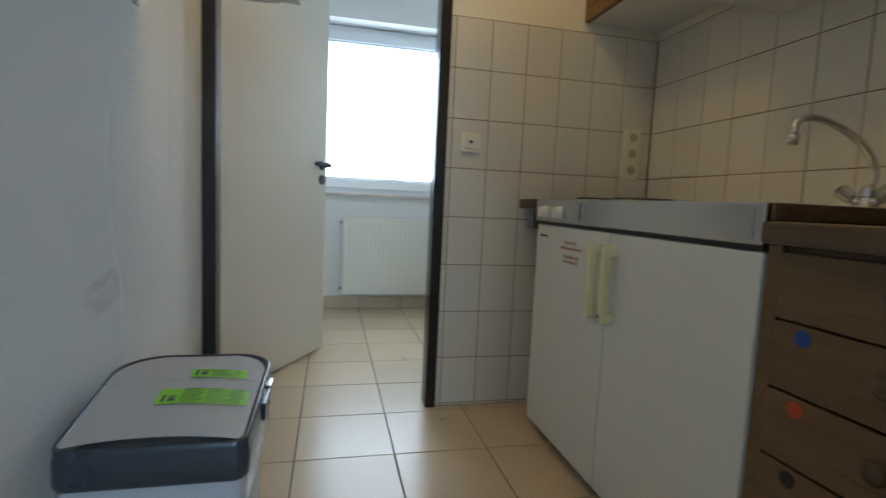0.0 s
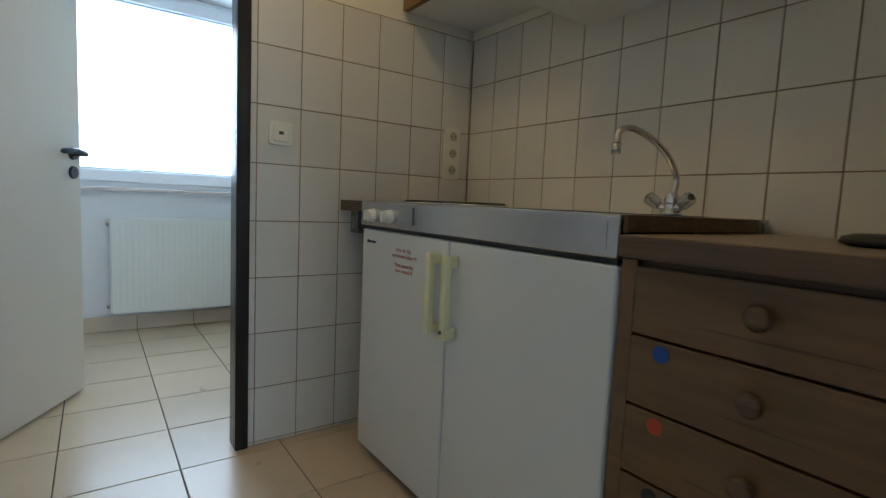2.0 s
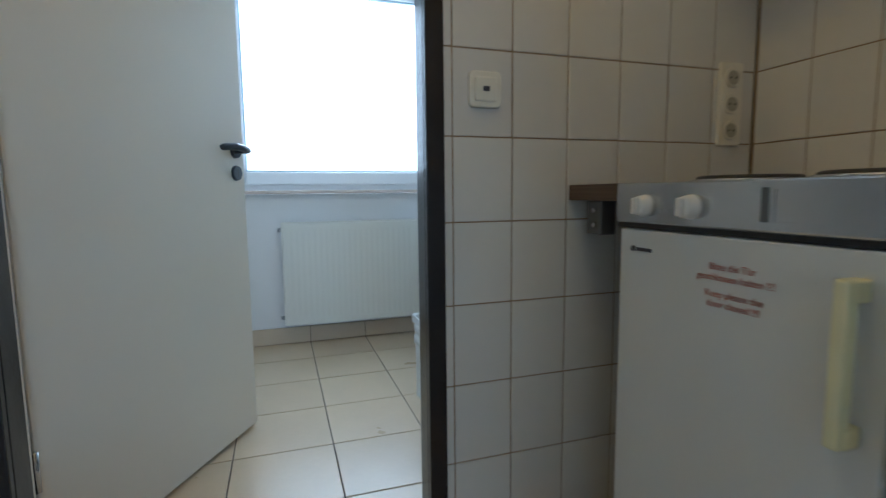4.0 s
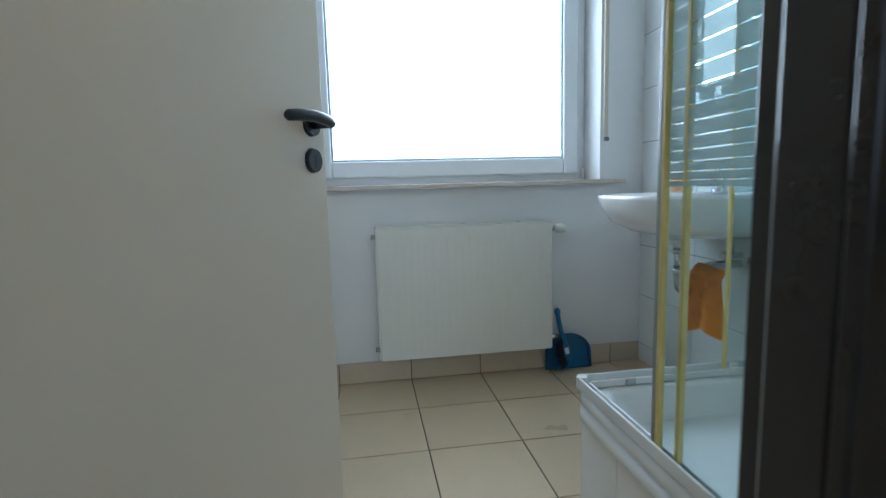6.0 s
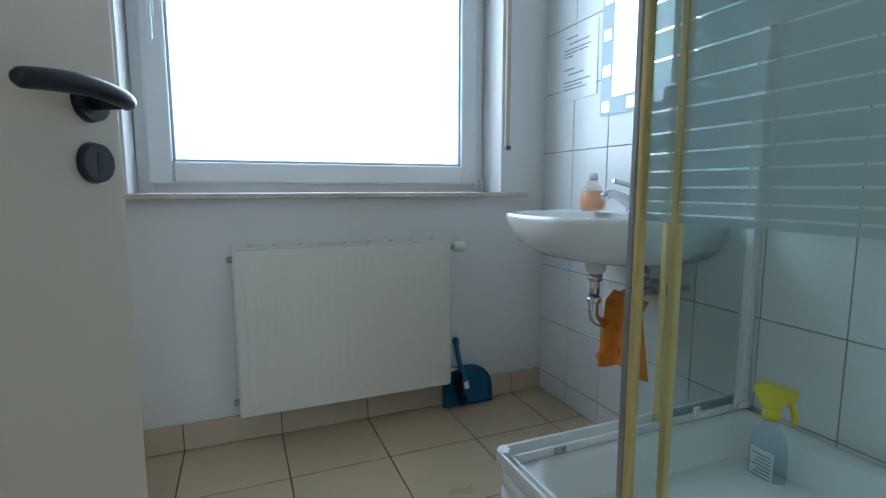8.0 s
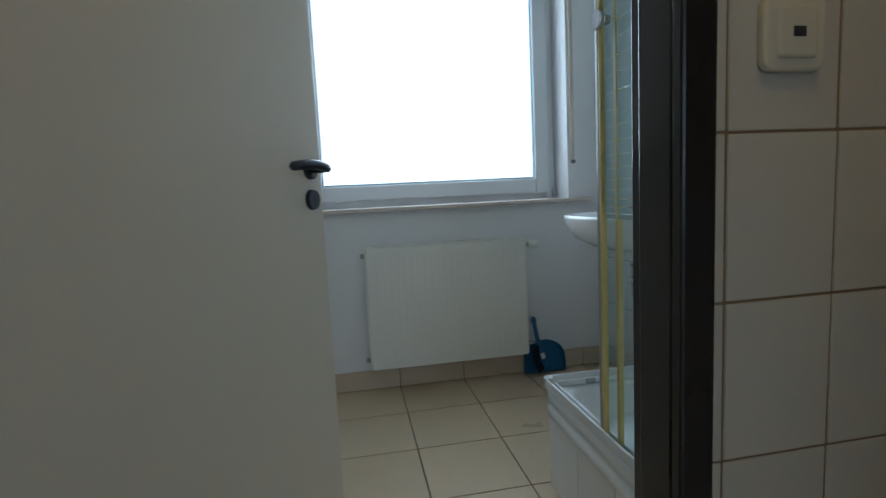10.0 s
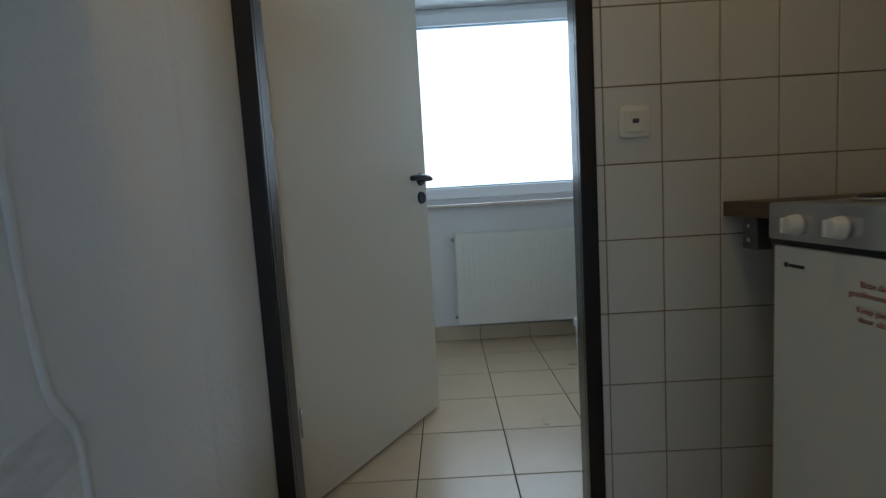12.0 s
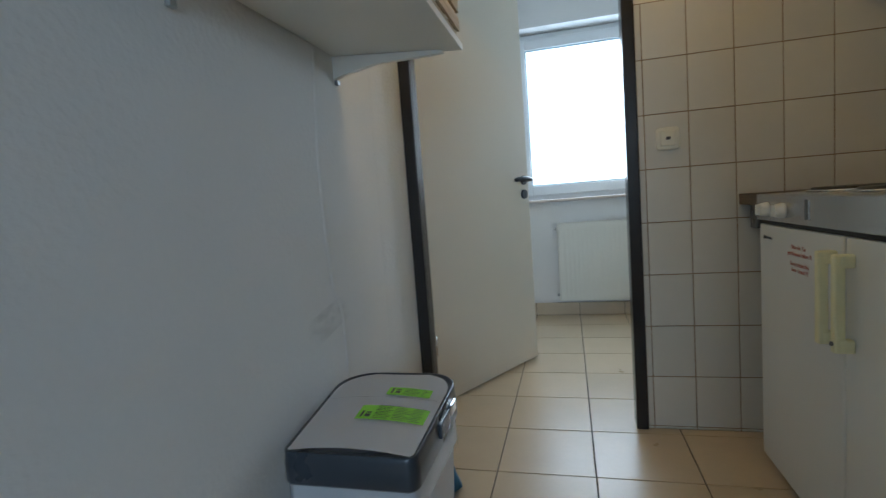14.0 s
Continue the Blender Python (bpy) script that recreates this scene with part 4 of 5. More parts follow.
    part("drip_seal", B(FX + 0.001, FX + 0.02, y0 + 0.002, y1 - 0.002, 0.8015, 0.8115), SEAL_BLACK, t, "black rubber strip under the steel")
    part("side_edge", B(FX + 0.006, 1.300, y0 - 0.010, y0 - 0.0005, 0.860, zt - 0.001, 0.002), DARK_WOOD, t, "dark brown end strip")
    for x, y, r in ((0.960, 1.625, 0.092), (0.960, 1.385, 0.092)):
        hp = part("hotplate", lathe(bmesh.new(), (x, y, zt), [(r, 0.0), (r, 0.009), (r - 0.006, 0.012), (r - 0.03, 0.012), (0.012, 0.011)], 36), IRON, t, "black cast-iron hotplate")
        part("hotplate_rim", lathe(bmesh.new(), (x, y, zt), [(r + 0.010, 0.0005), (r + 0.009, 0.005), (r + 0.001, 0.006), (r + 0.001, 0.001)], 36), CHROME, hp)
    # filler strip to the wall with a dark bracket under it
    s = thing("filler_strip", 1.0, 1.88, 0.85, "dark wooden filler strip between worktop and wall", "filler strip")
    part("strip", B(FX + 0.002, 1.372, y1 + 0.004, 1.976, 0.856, 0.894, 0.002), DARK_WOOD, s)
    br = part("bracket", B(FX + 0.022, FX + 0.062, 1.868, 1.925, 0.775, 0.855, 0.003), DARK_STEEL, s, "dark metal bracket with two screws")
    for z in (0.798, 0.833):
        part("screw", C((FX + 0.022, 1.896, z), (FX + 0.019, 1.896, z), 0.007, 0.006, 12), STEEL, br)
    # mixer tap
    m = thing("sink_mixer", 1.25, 0.94, zt, "chrome two-handle sink mixer with a swan-neck spout", "tap")
    c = (1.262, 0.938, zt)
    part("base", lathe(bmesh.new(), c, [(0.026, 0), (0.026, 0.006), (0.019, 0.014), (0.017, 0.03), (0.020, 0.04), (0.014, 0.055), (0.012, 0.06)], 20), CHROME, m)
    d = Vector((-0.185, 0.048, 0))
    path = smooth_path([Vector(c) + d * s_ + Vector((0, 0, h)) for s_, h in ((0, 0.05), (-0.05, 0.078), (-0.02, 0.112), (0.14, 0.153), (0.40, 0.188), (0.68, 0.209), (0.88, 0.211), (0.98, 0.197), (1.0, 0.172))], 6)
    part("spout", tube(bmesh.new(), path, 0.0085, 14), CHROME, m)
    tip = path[-1]
    part("aerator", C(tip, tip - Vector((0, 0, 0.026)), 0.0125, 0.0115, 16), CHROME, m)
    for sgn in (1, -1):
        a = Vector(c) + Vector((-0.002, sgn * 0.010, 0.012))
        b = Vector(c) + Vector((-0.008, sgn * 0.030, 0.026))
        e = Vector(c) + Vector((-0.016, sgn * 0.060, 0.048))
        arm = part("valve_arm", C(a, b, 0.012, 0.011, 16), CHROME, m)
        axis = (e - b).normalized()
        side = axis.orthogonal().normalized()
        up = axis.cross(side)
        rings = []
        for f, r0 in ((0.0, 0.011), (0.08, 0.016), (0.5, 0.0175), (0.9, 0.0185), (1.0, 0.016)):
            q = b.lerp(e, f)
            rings.append([q + (side * math.cos(math.pi * k / 12) + up * math.sin(math.pi * k / 12)) * r0 * (1 if k % 3 else 0.90) for k in range(24)])
        part("knob", loft(bmesh.new(), rings, smooth=False), ACRYL_KNOB, arm, "clear fluted acrylic knob")
        part("spindle", C(b, b.lerp(e, 0.8), 0.0075, 0.006, 12), CHROME, arm, "chrome spindle inside the knob")
        part("knob_cap", C(e, e + axis * 0.003, 0.010, 0.009, 14), SEAL_BLACK, arm, "dark round cap")


pantry()


def drawer_unit():
    u = thing("drawer_cabinet", 1.07, 0.56, 0, "brown wooden drawer cabinet with sticker dots on its fronts", "cabinet")
    y0, y1 = 0.290, 0.733
    part("carcass", B(FX + 0.020, 1.37, y0, y1, 0.06, 0.816, 0.002), BROWN_WOOD, u)
    part("toe_kick", B(FX + 0.06, 1.36, y0, y1, 0, 0.06), DARK_WOOD, u)
    part("side_stile", B(FX + 0.004, FX + 0.0195, 0.712, 0.742, 0.06, 0.816, 0.002), BROWN_WOOD, u)
    zs = [0.808, 0.686, 0.562, 0.438, 0.314, 0.190, 0.070]
    dots = {1: (SEAL_BLUE, "blue dot sticker"), 2: (SEAL_RED, "red dot sticker"), 3: (SEAL_BLACK, "black dot sticker")}
    for i, (a, b) in enumerate(zip(zs, zs[1:])):
        dr = part("drawer_front", B(FX, FX + 0.019, y0 + 0.003, 0.710, b + 0.003, a - 0.0015, 0.003), BROWN_WOOD, u)
        # groove is not cut; a thin dark strip paints its shade
        part("groove", B(FX - 0.0008, FX + 0.002, y0 + 0.01, 0.60 - 0.03 * (i % 2), b + 0.036, b + 0.0375), DARK_WOOD, dr)
        rgs = [[(FX - d, 0.505 + r * math.cos(2 * math.pi * k / 20), (a + b) / 2 + 0.012 + r * math.sin(2 * math.pi * k / 20)) for k in range(20)] for d, r in ((-0.001, 0.009), (0.010, 0.009), (0.016, 0.017), (0.024, 0.019), (0.030, 0.015), (0.032, 0.005))]
        part("knob", loft(bmesh.new(), rgs), DARK_WOOD, dr, "turned dark wooden knob")
        if i in dots:
            mt, lb = dots[i]
            part("sticker", C((FX, 0.652, (a + b) / 2 + 0.040), (FX - 0.001, 0.652, (a + b) / 2 + 0.040), 0.0145, None, 20), mt, dr, lb)
    w = thing("wooden_worktop", 1.07, 0.56, 0.82, "worn brown wooden worktop over the drawers", "worktop")
    part("top", B(FX - 0.012, 1.376, 0.288, 0.737, 0.818, 0.8585, 0.004), WORKTOP, w)
    part("edge_strip", B(FX - 0.020, FX - 0.0125, 0.288, 0.737, 0.820, 0.857, 0.002), DARK_WOOD, w, "dark front edge")


drawer_unit()

cm = thing("coffee_maker", 1.05, 0.44, 0.859, "black plastic coffee maker on the wooden worktop", "coffee maker")
part("base", loft(bmesh.new(), [round_rect(1.06, 0.425, a, b, 0.05, z) for a, b, z in ((0.16, 0.13, 0.859), (0.185, 0.15, 0.864), (0.18, 0.145, 0.874), (0.15, 0.12, 0.879))]), SEAL_BLACK, cm)
part("tower", loft(bmesh.new(), [round_rect(1.07, 0.375, 0.14, 0.055, 0.02, z) for z in (0.875, 0.95, 1.08)]), SEAL_BLACK, cm)
part("brew_head", loft(bmesh.new(), [round_rect(1.065, 0.395, a, b, 0.03, z) for a, b, z in ((0.13, 0.09, 1.06), (0.15, 0.105, 1.08), (0.15, 0.105, 1.13), (0.12, 0.08, 1.145))]), SEAL_BLACK, cm)


def wall_cabinet(y0, y1, z0, label):
    c = thing("wall_cabinet", 1.2, (y0 + y1) / 2, z0, label, "wall cabinet", "kitchen wall cabinets")
    part("carcass", B(1.047, 1.384, y0 + 0.001, y1 - 0.001, z0 + 0.004, 2.22, 0.001), WHITE_PLASTIC, c)
    d = part("door", B(1.020, 1.045, y0 + 0.002, y1 - 0.002, z0, 2.22, 0.004), CABINET_WOOD, c, "brown wooden cabinet door")
    # dark strip painted for the shade of a groove, nothing is cut
    part("groove", B(1.0185, 1.0205, y0 + 0.05, y1 - 0.05, z0 + 0.05, z0 + 0.054), DARK_WOOD, d)
    part("knob", lathe(bmesh.new(), (0, 0, 0), [(0.008, 0), (0.009, 0.01), (0.017, 0.016), (0.016, 0.026), (0.004, 0.03)], 18), DARK_WOOD, d).matrix_basis = Matrix.Translation((1.020, y1 - 0.06, z0 + 0.12)) @ Matrix.Rotation(radians(-90), 4, "Y")


wall_cabinet(1.356, 1.976, 1.640, "brown wooden wall cabinet set higher beside the door wall")
wall_cabinet(0.866, 1.354, 1.505, "brown wooden wall cabinet hung lower over the sink")
wall_cabinet(0.290, 0.864, 1.505, "brown wooden wall cabinet hung lower over the drawers")

# switch and triple socket on the tiles
def plate(x0, x1, z0, z1, y0, y1, r):
    """A wall plate with rounded corners and a soft front edge."""
    cx, cz, w, d = (x0 + x1) / 2, (z0 + z1) / 2, x1 - x0, z1 - z0
    rings = [round_rect(cx, cz, w - 2 * i, d - 2 * i, max(0.002, r - i), y, 5) for i, y in ((0.0, y1), (0.0, y0 + 0.003), (0.0012, y0 + 0.001), (0.004, y0))]
    return loft(bmesh.new(), [[(x, y, z) for x, z, y in rg] for rg in rings], smooth=False)


sw = thing("light_switch", 0.55, 1.976, 1.08, "cream light switch with a dark window on the tiles", "light switch")
TF = 1.9775
part("plate", plate(0.510, 0.592, 1.073, 1.155, TF - 0.010, TF - 0.0005, 0.013), CREAM_PLASTIC, sw)
rk = part("rocker", plate(0.524, 0.578, 1.086, 1.142, TF - 0.0145, TF - 0.0095, 0.006), CREAM_PLASTIC, sw)
part("indicator", B(0.543, 0.559, TF - 0.0153, TF - 0.0143, 1.109, 1.120), INK, rk, "small dark indicator window")
so = thing("triple_socket", 1.286, 1.976, 1.0, "cream triple wall socket on the tiles", "wall socket")
part("plate", plate(1.246, 1.327, 1.0, 1.226, TF - 0.010, TF - 0.0005, 0.010), CREAM_PLASTIC, so)
for z in (1.042, 1.113, 1.184):
    cup = part("socket_insert", C((1.2865, TF - 0.0098, z), (1.2865, TF - 0.0135, z), 0.027, 0.025, 28), CREAM_PLASTIC, so)
    # well and contact holes are flat discs, their shade painted as darker colour
    part("recess", C((1.2865, TF - 0.0136, z), (1.2865, TF - 0.0142, z), 0.0195, None, 24), material("painted_socket_shade", (0.42, 0.39, 0.30), 0.5), cup)
    for dx in (-0.009, 0.009):
        part("contact_hole", C((1.2865 + dx, TF - 0.0142, z), (1.2865 + dx, TF - 0.0147, z), 0.003, None, 10), INK, cup)

# shelf on the plastered wall, sagging towards its front edge
def sloped(name, bm, mat, parent, label=""):
    for v in bm.verts:
        v.co.z -= 0.085 * max(0.0, v.co.x + 0.488)
    return part(name, bm, mat, parent, label)


sh = thing("wall_shelf", -0.3, 0.95, 1.36, "white wall shelf on two metal brackets", "shelf")
SZ, SY1, SY0 = 1.418, 1.468, 0.55
sloped("board", B(-0.4988, -0.092, SY0, SY1, SZ, SZ + 0.020, 0.002), WHITE_PLASTIC, sh)
for y in (1.448, 0.775):
    bm = bmesh.new()
    prof = [(-0.4995, SZ - 0.002), (-0.15, SZ - 0.002), (-0.145, SZ - 0.008), (-0.18, SZ - 0.014), (-0.36, SZ - 0.030), (-0.47, SZ - 0.060), (-0.4995, SZ - 0.072)]
    loft(bm, [[(x, y - 0.011, z) for x, z in prof], [(x, y + 0.011, z) for x, z in prof]], smooth=False)
    br = sloped("bracket", bm, WHITE_PLASTIC, sh)
    sloped("bracket_foot", B(-0.499, -0.487, y - 0.009, y + 0.009, SZ - 0.088, SZ - 0.0725, 0.002), GREY_ALU, br, "bare metal bracket end")
    sloped("screw", C((-0.20, y + 0.011, SZ - 0.010), (-0.20, y + 0.013, SZ - 0.010), 0.004, None, 10), STEEL, br)
cr = thing("wooden_crate", -0.2, 1.25, SZ + 0.02, "small pale wooden slatted crate on the shelf", "crate")
zc = SZ + 0.021
for z in (0.012, 0.062, 0.112):
    sloped("slat", B(-0.31, -0.085, 1.395, 1.402, zc + z, zc + z + 0.036, 0.001), CRATE_WOOD, cr)
    sloped("slat", B(-0.092, -0.085, 1.12, 1.394, zc + z, zc + z + 0.036, 0.001), CRATE_WOOD, cr)
    sloped("slat", B(-0.31, -0.303, 1.12, 1.394, zc + z, zc + z + 0.036, 0.001), CRATE_WOOD, cr)
    sloped("slat", B(-0.31, -0.085, 1.112, 1.119, zc + z, zc + z + 0.036, 0.001), CRATE_WOOD, cr)
for x, y in ((-0.302, 1.12), (-0.11, 1.12), (-0.302, 1.377), (-0.11, 1.377)):
    sloped("corner_post", B(x, x + 0.017, y, y + 0.017, zc, zc + 0.15), CRATE_WOOD, cr)
sloped("bottom", B(-0.302, -0.093, 1.12, 1.394, zc, zc + 0.008), CRATE_WOOD, cr)

# painted-over cable down the plaster
path = smooth_path([(-0.5062, 1.322, 1.41), (-0.5058, 1.304, 1.25), (-0.5062, 1.290, 1.13), (-0.5058, 1.286, 1.00), (-0.5062, 1.292, 0.84), (-0.5058, 1.308, 0.71), (-0.5062, 1.345, 0.635), (-0.5058, 1.352, 0.50), (-0.5062, 1.350, 0.2), (-0.5062, 1.350, 0.002)], 8)
single("wall_cable", tube(bmesh.new(), path, 0.0100, 18), PLASTER, "thin cable painted over on the plaster", "cable")


# grey scuff on the plaster above the bin
def scuff_material():
    """Grey rubbed-in dirt that thins out towards its edge."""
    m = bpy.data.materials.new("grey_scuff")
    m.use_nodes = True
    n, l = m.node_tree.nodes, m.node_tree.links
    tc, fall, ns, mul, mx, clear = n.new("ShaderNodeTexCoord"), n.new("ShaderNodeTexGradient"), n.new("ShaderNodeTexNoise"), n.new("ShaderNodeMath"), n.new("ShaderNodeMixShader"), n.new("ShaderNodeBsdfTransparent")
    mp, lv, st = n.new("ShaderNodeMapping"), n.new("ShaderNodeMapRange"), n.new("ShaderNodeMapping")
    fall.gradient_type = "SPHERICAL"
    mp.inputs["Location"].default_value, mp.inputs["Scale"].default_value = (0, -1, -1), (0, 2, 2)
    l.new(tc.outputs["Generated"], mp.inputs["Vector"])
    l.new(mp.outputs[0], fall.inputs["Vector"])
    st.inputs["Scale"].default_value = (1, 9, 30)
    l.new(tc.outputs["Object"], st.inputs["Vector"])
    l.new(st.outputs[0], ns.inputs["Vector"])
    ns.inputs["Scale"].default_value, ns.inputs["Detail"].default_value = 1.6, 5
    lv.inputs["From Min"].default_value, lv.inputs["From Max"].default_value, lv.inputs["To Max"].default_value = 0.28, 0.72, 0.38
    l.new(ns.outputs["Fac"], lv.inputs["Value"])
    mul.operation = "MULTIPLY"
    l.new(fall.outputs["Fac"], mul.inputs[0])
    l.new(lv.outputs["Result"], mul.inputs[1])
    l.new(mul.outputs[0], mx.inputs[0])
    b = n["Principled BSDF"]
    b.inputs["Base Color"].default_value, b.inputs["Roughness"].default_value = (0.22, 0.20, 0.18, 1), 0.95
    l.new(clear.outputs[0], mx.inputs[1])
    l.new(b.outputs[0], mx.inputs[2])
    l.new(mx.outputs[0], n["Material Output"].inputs["Surface"])
    return m


SCUFF = scuff_material()
bm = bmesh.new()
bm.faces.new([bm.verts.new((-0.4992, y, z)) for y, z in ((1.13, 0.560), (1.40, 0.610), (1.40, 0.695), (1.13, 0.645))])
single("scuff_marks", bm, SCUFF, "faint grey scuff marks on the white plaster", "stain", "structure")


def waste_bin():
    b = thing("waste_bin", -0.3, 1.08, 0, "grey waste bin with anthracite lid rim and green stickers", "waste bin")
    cx, cy, w, d = -0.312, 1.085, 0.345, 0.44
    rs = [0.09, 0.11, 0.03, 0.03]

    def rg(ins, z, slope=0.0):
        return [(x, y, z + slope * (y - cy)) for x, y, z in round_rect(cx, cy, w - 2 * ins, d - 2 * ins, [max(0.01, r - ins) for r in rs], z, 7)]
    part("body", loft(bmesh.new(), [rg(0.040, 0.0), rg(0.034, 0.006), rg(0.012, 0.36), rg(0.012, 0.365)]), BIN_BODY, b)
    part("lid_rim", loft(bmesh.new(), [rg(0.004, 0.366), rg(0.0, 0.372), rg(0.0, 0.412), rg(0.003, 0.434, 0.04), rg(0.003, 0.4465, 0.05), rg(0.0055, 0.4490, 0.05), rg(0.011, 0.4490, 0.05), rg(0.0125, 0.4435, 0.05), rg(0.030, 0.4435, 0.05)]), BIN_GREY, b, "glossy anthracite lid rim")
    lids = []
    for nm, ya, yb in (("lid_front", cy - d / 2 + 0.014, cy + 0.0365), ("lid_rear", cy + 0.0369, cy + d / 2 - 0.014)):
        bm = bmesh.new()
        rows = []
        n = 12
        for j in range(n + 1):
            y = ya + (yb - ya) * j / n
            k = (y - cy) / (d / 2 - 0.02)
            half = w / 2 - 0.013
            lo = hi = half
            if k > 0.45:
                e = min(1, (k - 0.45) / 0.55)
                cut = 0.075 * (1 - math.sqrt(max(0, 1 - e * e)))
                lo, hi = half - cut * 1.2, half - cut
            row = []
            for i in range(11):
                u = i / 10
                x = cx - lo + (lo + hi) * u
                z = 0.4475 + 0.05 * (y - cy) + 0.012 * (1 - (2 * u - 1) ** 2) * (1 - max(0, k) ** 3)
                row.append((x, y, z))
            rows.append(row)
        vs = [[bm.verts.new(p) for p in r] for r in rows]
        for a, c in zip(vs, vs[1:]):
            for i in range(10):
                bm.faces.new((a[i], a[i + 1], c[i + 1], c[i])).smooth = True
        bmesh.ops.solidify(bm, geom=bm.faces[:], thickness=-0.004)
        bm.normal_update()
        for f in bm.faces:
            f.smooth = False
        lids.append(part(nm, bm, LID_GREY, b, "light grey lid half"))
    for ld, x0, x1, ya, yb in ((lids[0], -0.345, -0.166, 1.000, 1.068), (lids[1], -0.305, -0.186, 1.128, 1.172)):
        bm = bmesh.new()
        grid = []
        for j in range(5):
            y = ya + (yb - ya) * j / 4
            row = []
            for i in range(9):
                x = x0 + (x1 - x0) * i / 8
                u = (x - (cx - w / 2 + 0.02)) / (w - 0.04)
                row.append(bm.verts.new((x, y, 0.4500 + 0.05 * (y - cy) + 0.012 * (1 - (2 * u - 1) ** 2))))
            grid.append(row)
        for a, c in zip(grid, grid[1:]):
            for i in range(8):
                bm.faces.new((a[i], a[i + 1], c[i + 1], c[i]))
        st = part("sticker", bm, GREEN, ld, "bright green information sticker")

        def top(x, y):
            u = (x - (cx - w / 2 + 0.02)) / (w - 0.04)
            return 0.4507 + 0.05 * (y - cy) + 0.012 * (1 - (2 * u - 1) ** 2)
        r_ = random.Random(9)
        nl = int((yb - ya) / 0.0075)
        for k in range(nl):
            y = ya + 0.006 + k * 0.0075
            for x, e in (((x0 + 0.045), x0 + 0.09), (x0 + 0.094, x1 - 0.008)):
                e -= r_.uniform(0, 0.012)
                if e - x > 0.006:
                    bm = bmesh.new()
                    zz = [top(x, y), top(e, y)]
                    vv = [bm.verts.new(q) for q in ((x, y, zz[0]), (e, y, zz[1]), (e, y + 0.0026, zz[1]), (x, y + 0.0026, zz[0]))]
                    bm.faces.new(vv)
                    part("printed_line", bm, INK, st)
        bm = bmesh.new()
        for q in ((0.010, 0.008, 0.006, 0.030), (0.022, 0.010, 0.014, 0.014), (0.022, 0.028, 0.014, 0.006)):
            x, y = x0 + q[0], ya + q[1]
            vv = [bm.verts.new((xx, yy, top(xx, yy))) for xx, yy in ((x, y), (x + q[2], y), (x + q[2], y + q[3]), (x, y + q[3]))]
            bm.faces.new(vv)
        part("pictogram", bm, INK, st)
    # catch along the side and the liner's edge
    bm = B(cx + w / 2 - 0.004, cx + w / 2 + 0.008, 1.04, 1.13, 0.395, 0.432, 0.004)
    part("lid_catch", bm, BIN_GREY, b)
    part("lid_catch", B(cx + w / 2 - 0.004, cx + w / 2 + 0.006, 1.15, 1.20, 0.400, 0.430, 0.004), CHROME, b, "pale catch")
    bm = bmesh.new()
    rows = []
    base = rg(0.006, 0.0)
    rr = random.Random(4)
    offs = [rr.uniform(-1, 1) for _ in base]
    for j, z in enumerate((0.365, 0.345, 0.325, 0.295)):
        row = []
        for i, p in enumerate(base):
            o = 1 + (0.016 + 0.012 * offs[i]) * j / 2
            row.append(bm.verts.new((cx + (p[0] - cx) * o if p[0] > cx else p[0], cy + (p[1] - cy) * (1 + 0.3 * (o - 1)), z - 0.022 * offs[(i * 7) % len(offs)] * (j == 3))))
        rows.append(row)
    for a, c in zip(rows, rows[1:]):
        for i in range(len(a)):
            k = (i + 1) % len(a)
            bm.faces.new((a[i], a[k], c[k], c[i])).smooth = True
    part("bin_liner", bm, BAG, b, "clear plastic liner hanging over the edge")

    # the body narrows towards its front
    for ob in b.children_recursive:
        for v in ob.data.vertices:
            f = max(0.0, min(1.0, (cy + d / 2 - v.co.y) / d))
            v.co.x += 0.010 + (0.038 * f - 0.008 * (1 - f)) * (cx + w / 2 - v.co.x) / w


waste_bin()

bb = bmesh.new()
rr = random.Random(11)
rows = []
for z, r in ((0.0, 0.045), (0.015, 0.06), (0.05, 0.058), (0.09, 0.04), (0.13, 0.022), (0.15, 0.01)):
    rows.append([(-0.262 + r * (1 + rr.uniform(-0.15, 0.15)) * math.cos(2 * math.pi * k / 18), 1.47 + r * (1 + rr.uniform(-0.15, 0.15)) * math.sin(2 * math.pi * k / 18), z) for k in range(18)])
single("plastic_bag", loft(bb, rows), BLUE, "crumpled blue plastic bag on the floor behind the bin", "bag")

cl = thing("ceiling_lamp", 0.30, 1.40, 2.4, "round opal glass ceiling lamp", "ceiling lamp")
part("base", C((0.30, 1.40, 2.499), (0.30, 1.40, 2.47), 0.09, 0.085, 28), WHITE_PLASTIC, cl)
o = part("globe", lathe(bmesh.new(), (0.30, 1.40, 2.25), [(0.03, 0.0), (0.09, 0.02), (0.125, 0.08), (0.125, 0.14), (0.08, 0.218)], 28), BULB, cl)
o.visible_shadow = False

# ---- tiles ----
def tile_mesh(name, w, h, t, mat, bevel=0.0012):
    return mesh_of(name, box(bmesh.new(), 0, w, 0, h, -t, 0, bevel, 1), mat)


def lay(name, meshes, key, w, h, t, mat, m, parent):
    if key not in meshes:
        meshes[key] = tile_mesh(name, w, h, t, mat)
    ob = new(name, meshes[key])
    ob.matrix_basis = m
    ob.parent = parent
    return ob


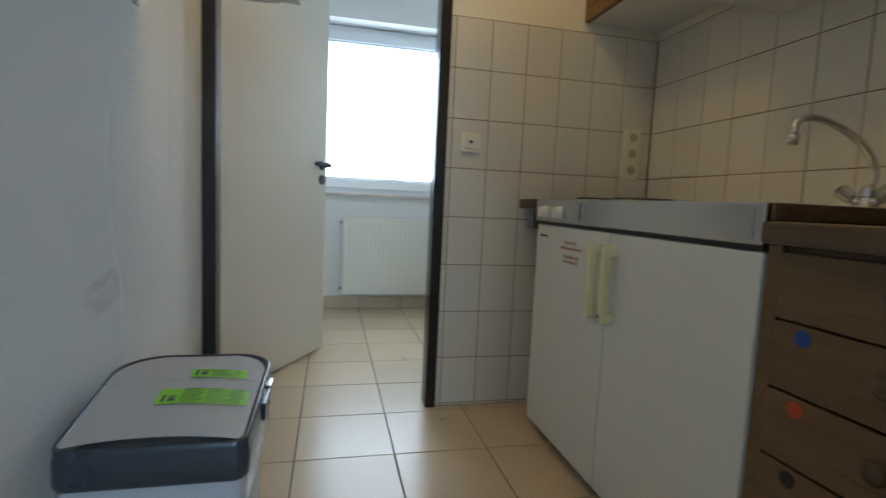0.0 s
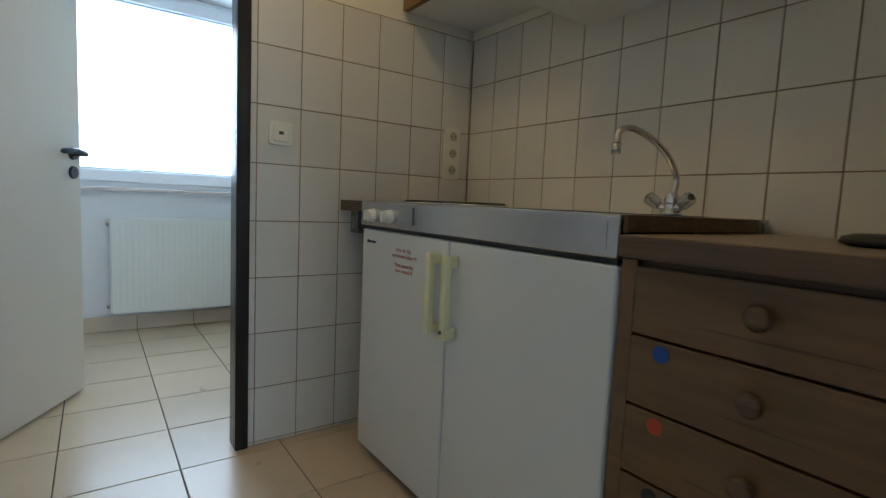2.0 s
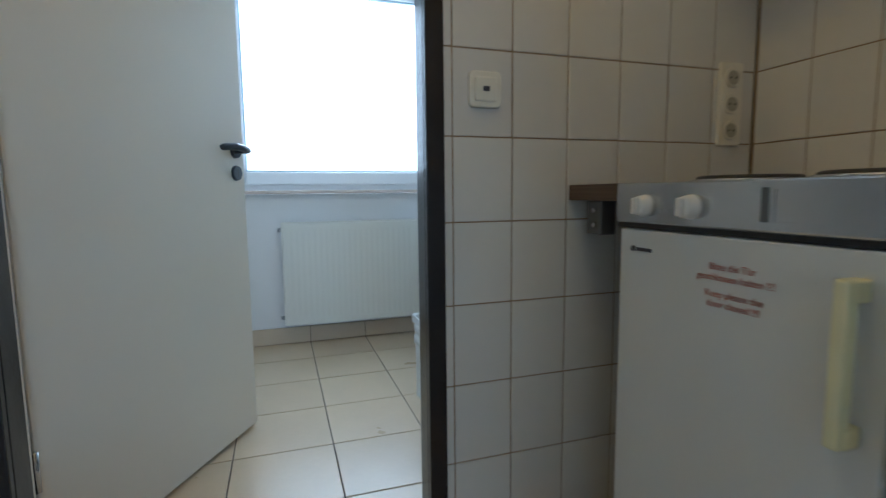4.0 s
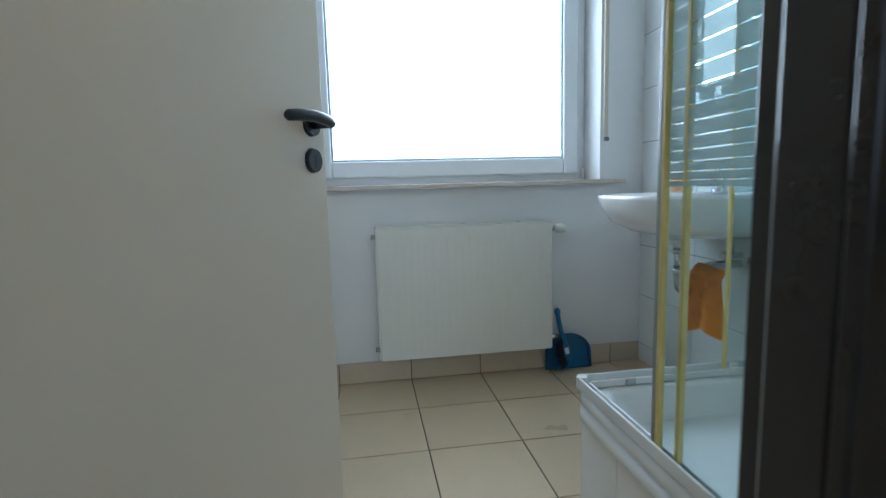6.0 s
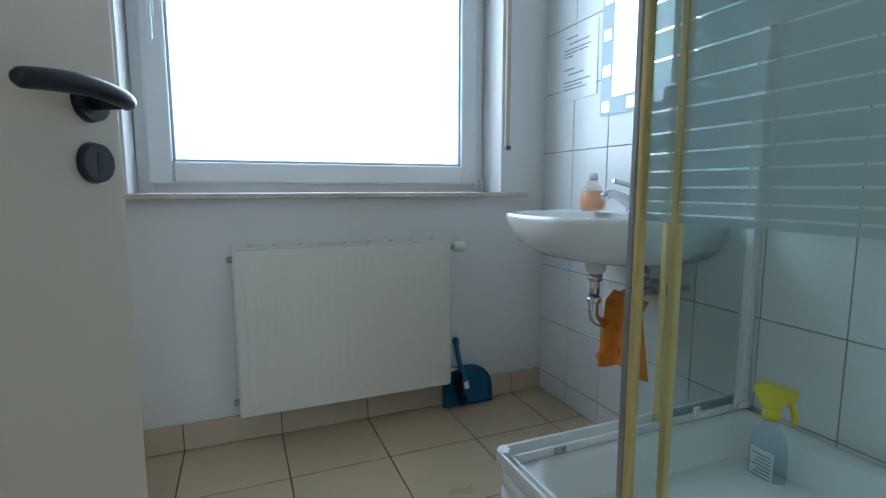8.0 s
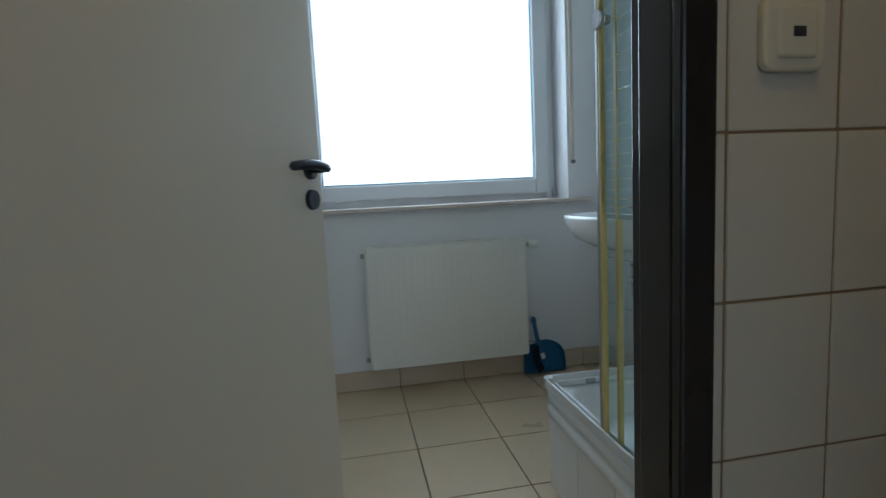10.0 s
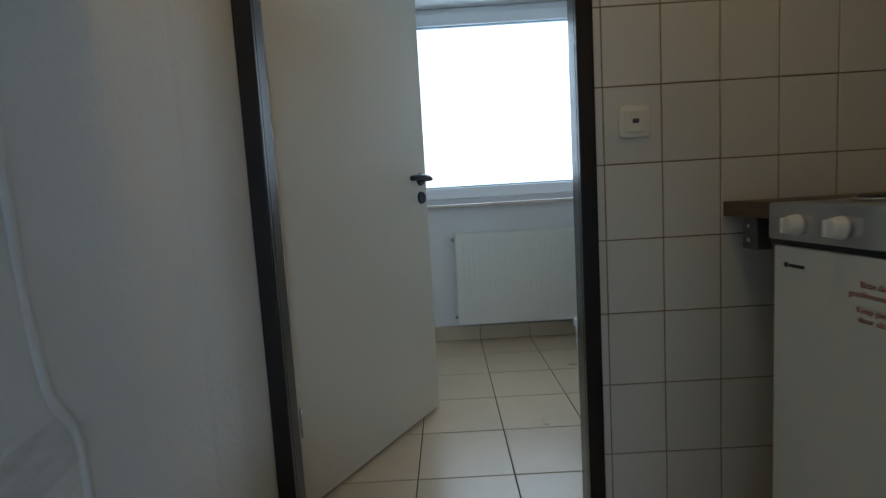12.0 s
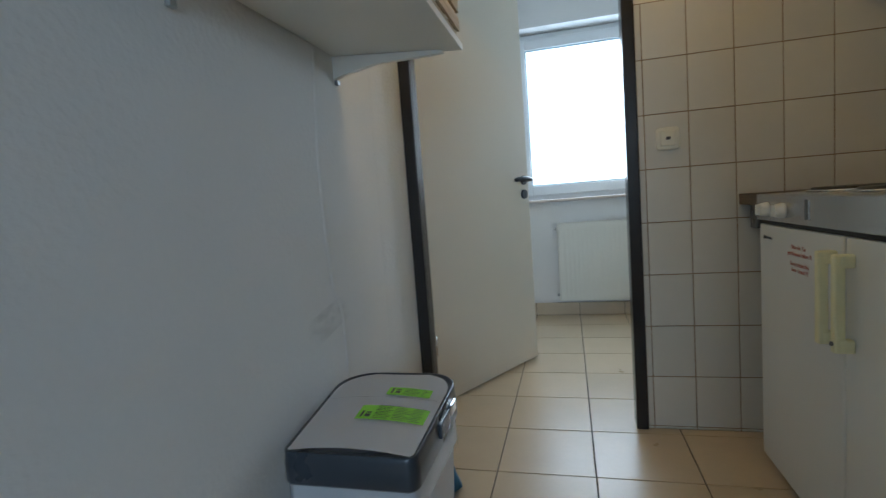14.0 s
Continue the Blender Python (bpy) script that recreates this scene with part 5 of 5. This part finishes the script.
def spans(a, b, first, pitch):
    """Tile spans from a to b on joints at first + k * pitch."""
    k = math.floor((a - first) / pitch)
    out = []
    while first + k * pitch < b - 1e-6:
        u, v = max(a, first + k * pitch), min(b, first + (k + 1) * pitch)
        if v - u > 0.008:
            out.append((u, v))
        k += 1
    return out


jit = random.Random(21)
store = {}


def tilt_by(a):
    return Euler((jit.gauss(0, a), jit.gauss(0, a), 0)).to_matrix().to_4x4()


# floor tiles: kitchen and bathroom as pieces, the room behind joined
J = 0.0022
for xs in spans(-0.83, XR, 0.233, 0.3305):
    for ys in spans(0.30, YB, 1.932, 0.3297):
        if ys[1] < YD and xs[1] <= XL:
            continue
        x0 = max(xs[0], XL) if ys[1] < YD else xs[0]
        w, h = xs[1] - x0 - 2 * J, ys[1] - ys[0] - 2 * J
        lay("floor_tile", store, ("f", round(w, 3), round(h, 3)), w, h, 0.008, FLOOR_TILE, Matrix.Translation((x0 + J, ys[0] + J, 0)) @ tilt_by(0.0006), floor)
bm = bmesh.new()
for xs in spans(XL, 2.3, 0.233, 0.3305):
    for ys in spans(-3.05, 0.30, 1.932, 0.3297):
        box(bm, xs[0] + J, xs[1] - J, ys[0] + J, ys[1] - J, -0.008, 0)
ob = new("floor_tiles_rest", mesh_of("floor_tiles_rest", bm, FLOOR_TILE))
ob.parent = floor
tagged(ob, kind="stuff")

# wall tiles: local x across, y up, z out of the wall
G = 0.0017
TO_DOOR = Matrix(((1, 0, 0, 0), (0, 0, -1, 0), (0, 1, 0, 0), (0, 0, 0, 1)))
TO_SIDE = Matrix(((0, 0, -1, 0), (-1, 0, 0, 0), (0, 1, 0, 0), (0, 0, 0, 1)))
part("grout_bed", B(0.4500, 1.3775, 1.9805, 1.9855, 0, 1.606), WALL_JOINT, wall_door)
part("grout_bed", B(1.3805, 1.3855, 0.2865, 1.9800, 0, 1.606), WALL_JOINT, wall_side)
part("grout_bed", B(1.3805, 1.3855, 2.092, 3.904, 0, 2.10), BATH_JOINT, wall_bath)
ROWS_Z = spans(0.0, 1.606, 0.2110, 0.199)
for xs in spans(0.4502, 1.3775, 0.6245, 0.1517):
    for zs_ in ROWS_Z:
        w, h = xs[1] - xs[0] - 2 * G, zs_[1] - zs_[0] - 2 * G
        lay("tile", store, ("d", round(w, 3), round(h, 3)), w, h, 0.006, WALL_TILE, Matrix.Translation((xs[0] + G, 1.978, zs_[0] + G)) @ TO_DOOR @ tilt_by(0.0022), wall_door)
for ys in spans(0.288, 1.977, 1.366, 0.151):
    for zs_ in ROWS_Z:
        w, h = ys[1] - ys[0] - 2 * G, zs_[1] - zs_[0] - 2 * G
        lay("tile", store, ("s", round(w, 3), round(h, 3)), w, h, 0.006, WALL_TILE, Matrix.Translation((1.378, ys[1] - G, zs_[0] + G)) @ TO_SIDE @ tilt_by(0.0022), wall_side)
for ys in spans(2.094, 3.903, 3.903, 0.2045):
    for zs_ in spans(0.0, 2.10, 0.09, 0.2455):
        w, h = ys[1] - ys[0] - 2 * G, zs_[1] - zs_[0] - 2 * G
        lay("tile", store, ("b", round(w, 3), round(h, 3)), w, h, 0.006, BATH_TILE, Matrix.Translation((1.378, ys[1] - G, zs_[0] + G)) @ TO_SIDE @ tilt_by(0.0016), wall_bath)
# skirting tiles under the window
sk = single("baseboard", B(-0.83, 1.376, 3.897, 3.9045, 0.0, 0.094), FLOOR_JOINT, "beige tile skirting along the window wall", "baseboard", "structure")
for xs in spans(-0.82, 1.374, 0.233, 0.3305):
    w = xs[1] - xs[0] - 2 * G
    lay("skirting_tile", store, ("k", round(w, 3)), w, 0.096, 0.006, SKIRT_TILE, Matrix.Translation((xs[0] + G, 3.892, 0.002)) @ TO_DOOR, sk)
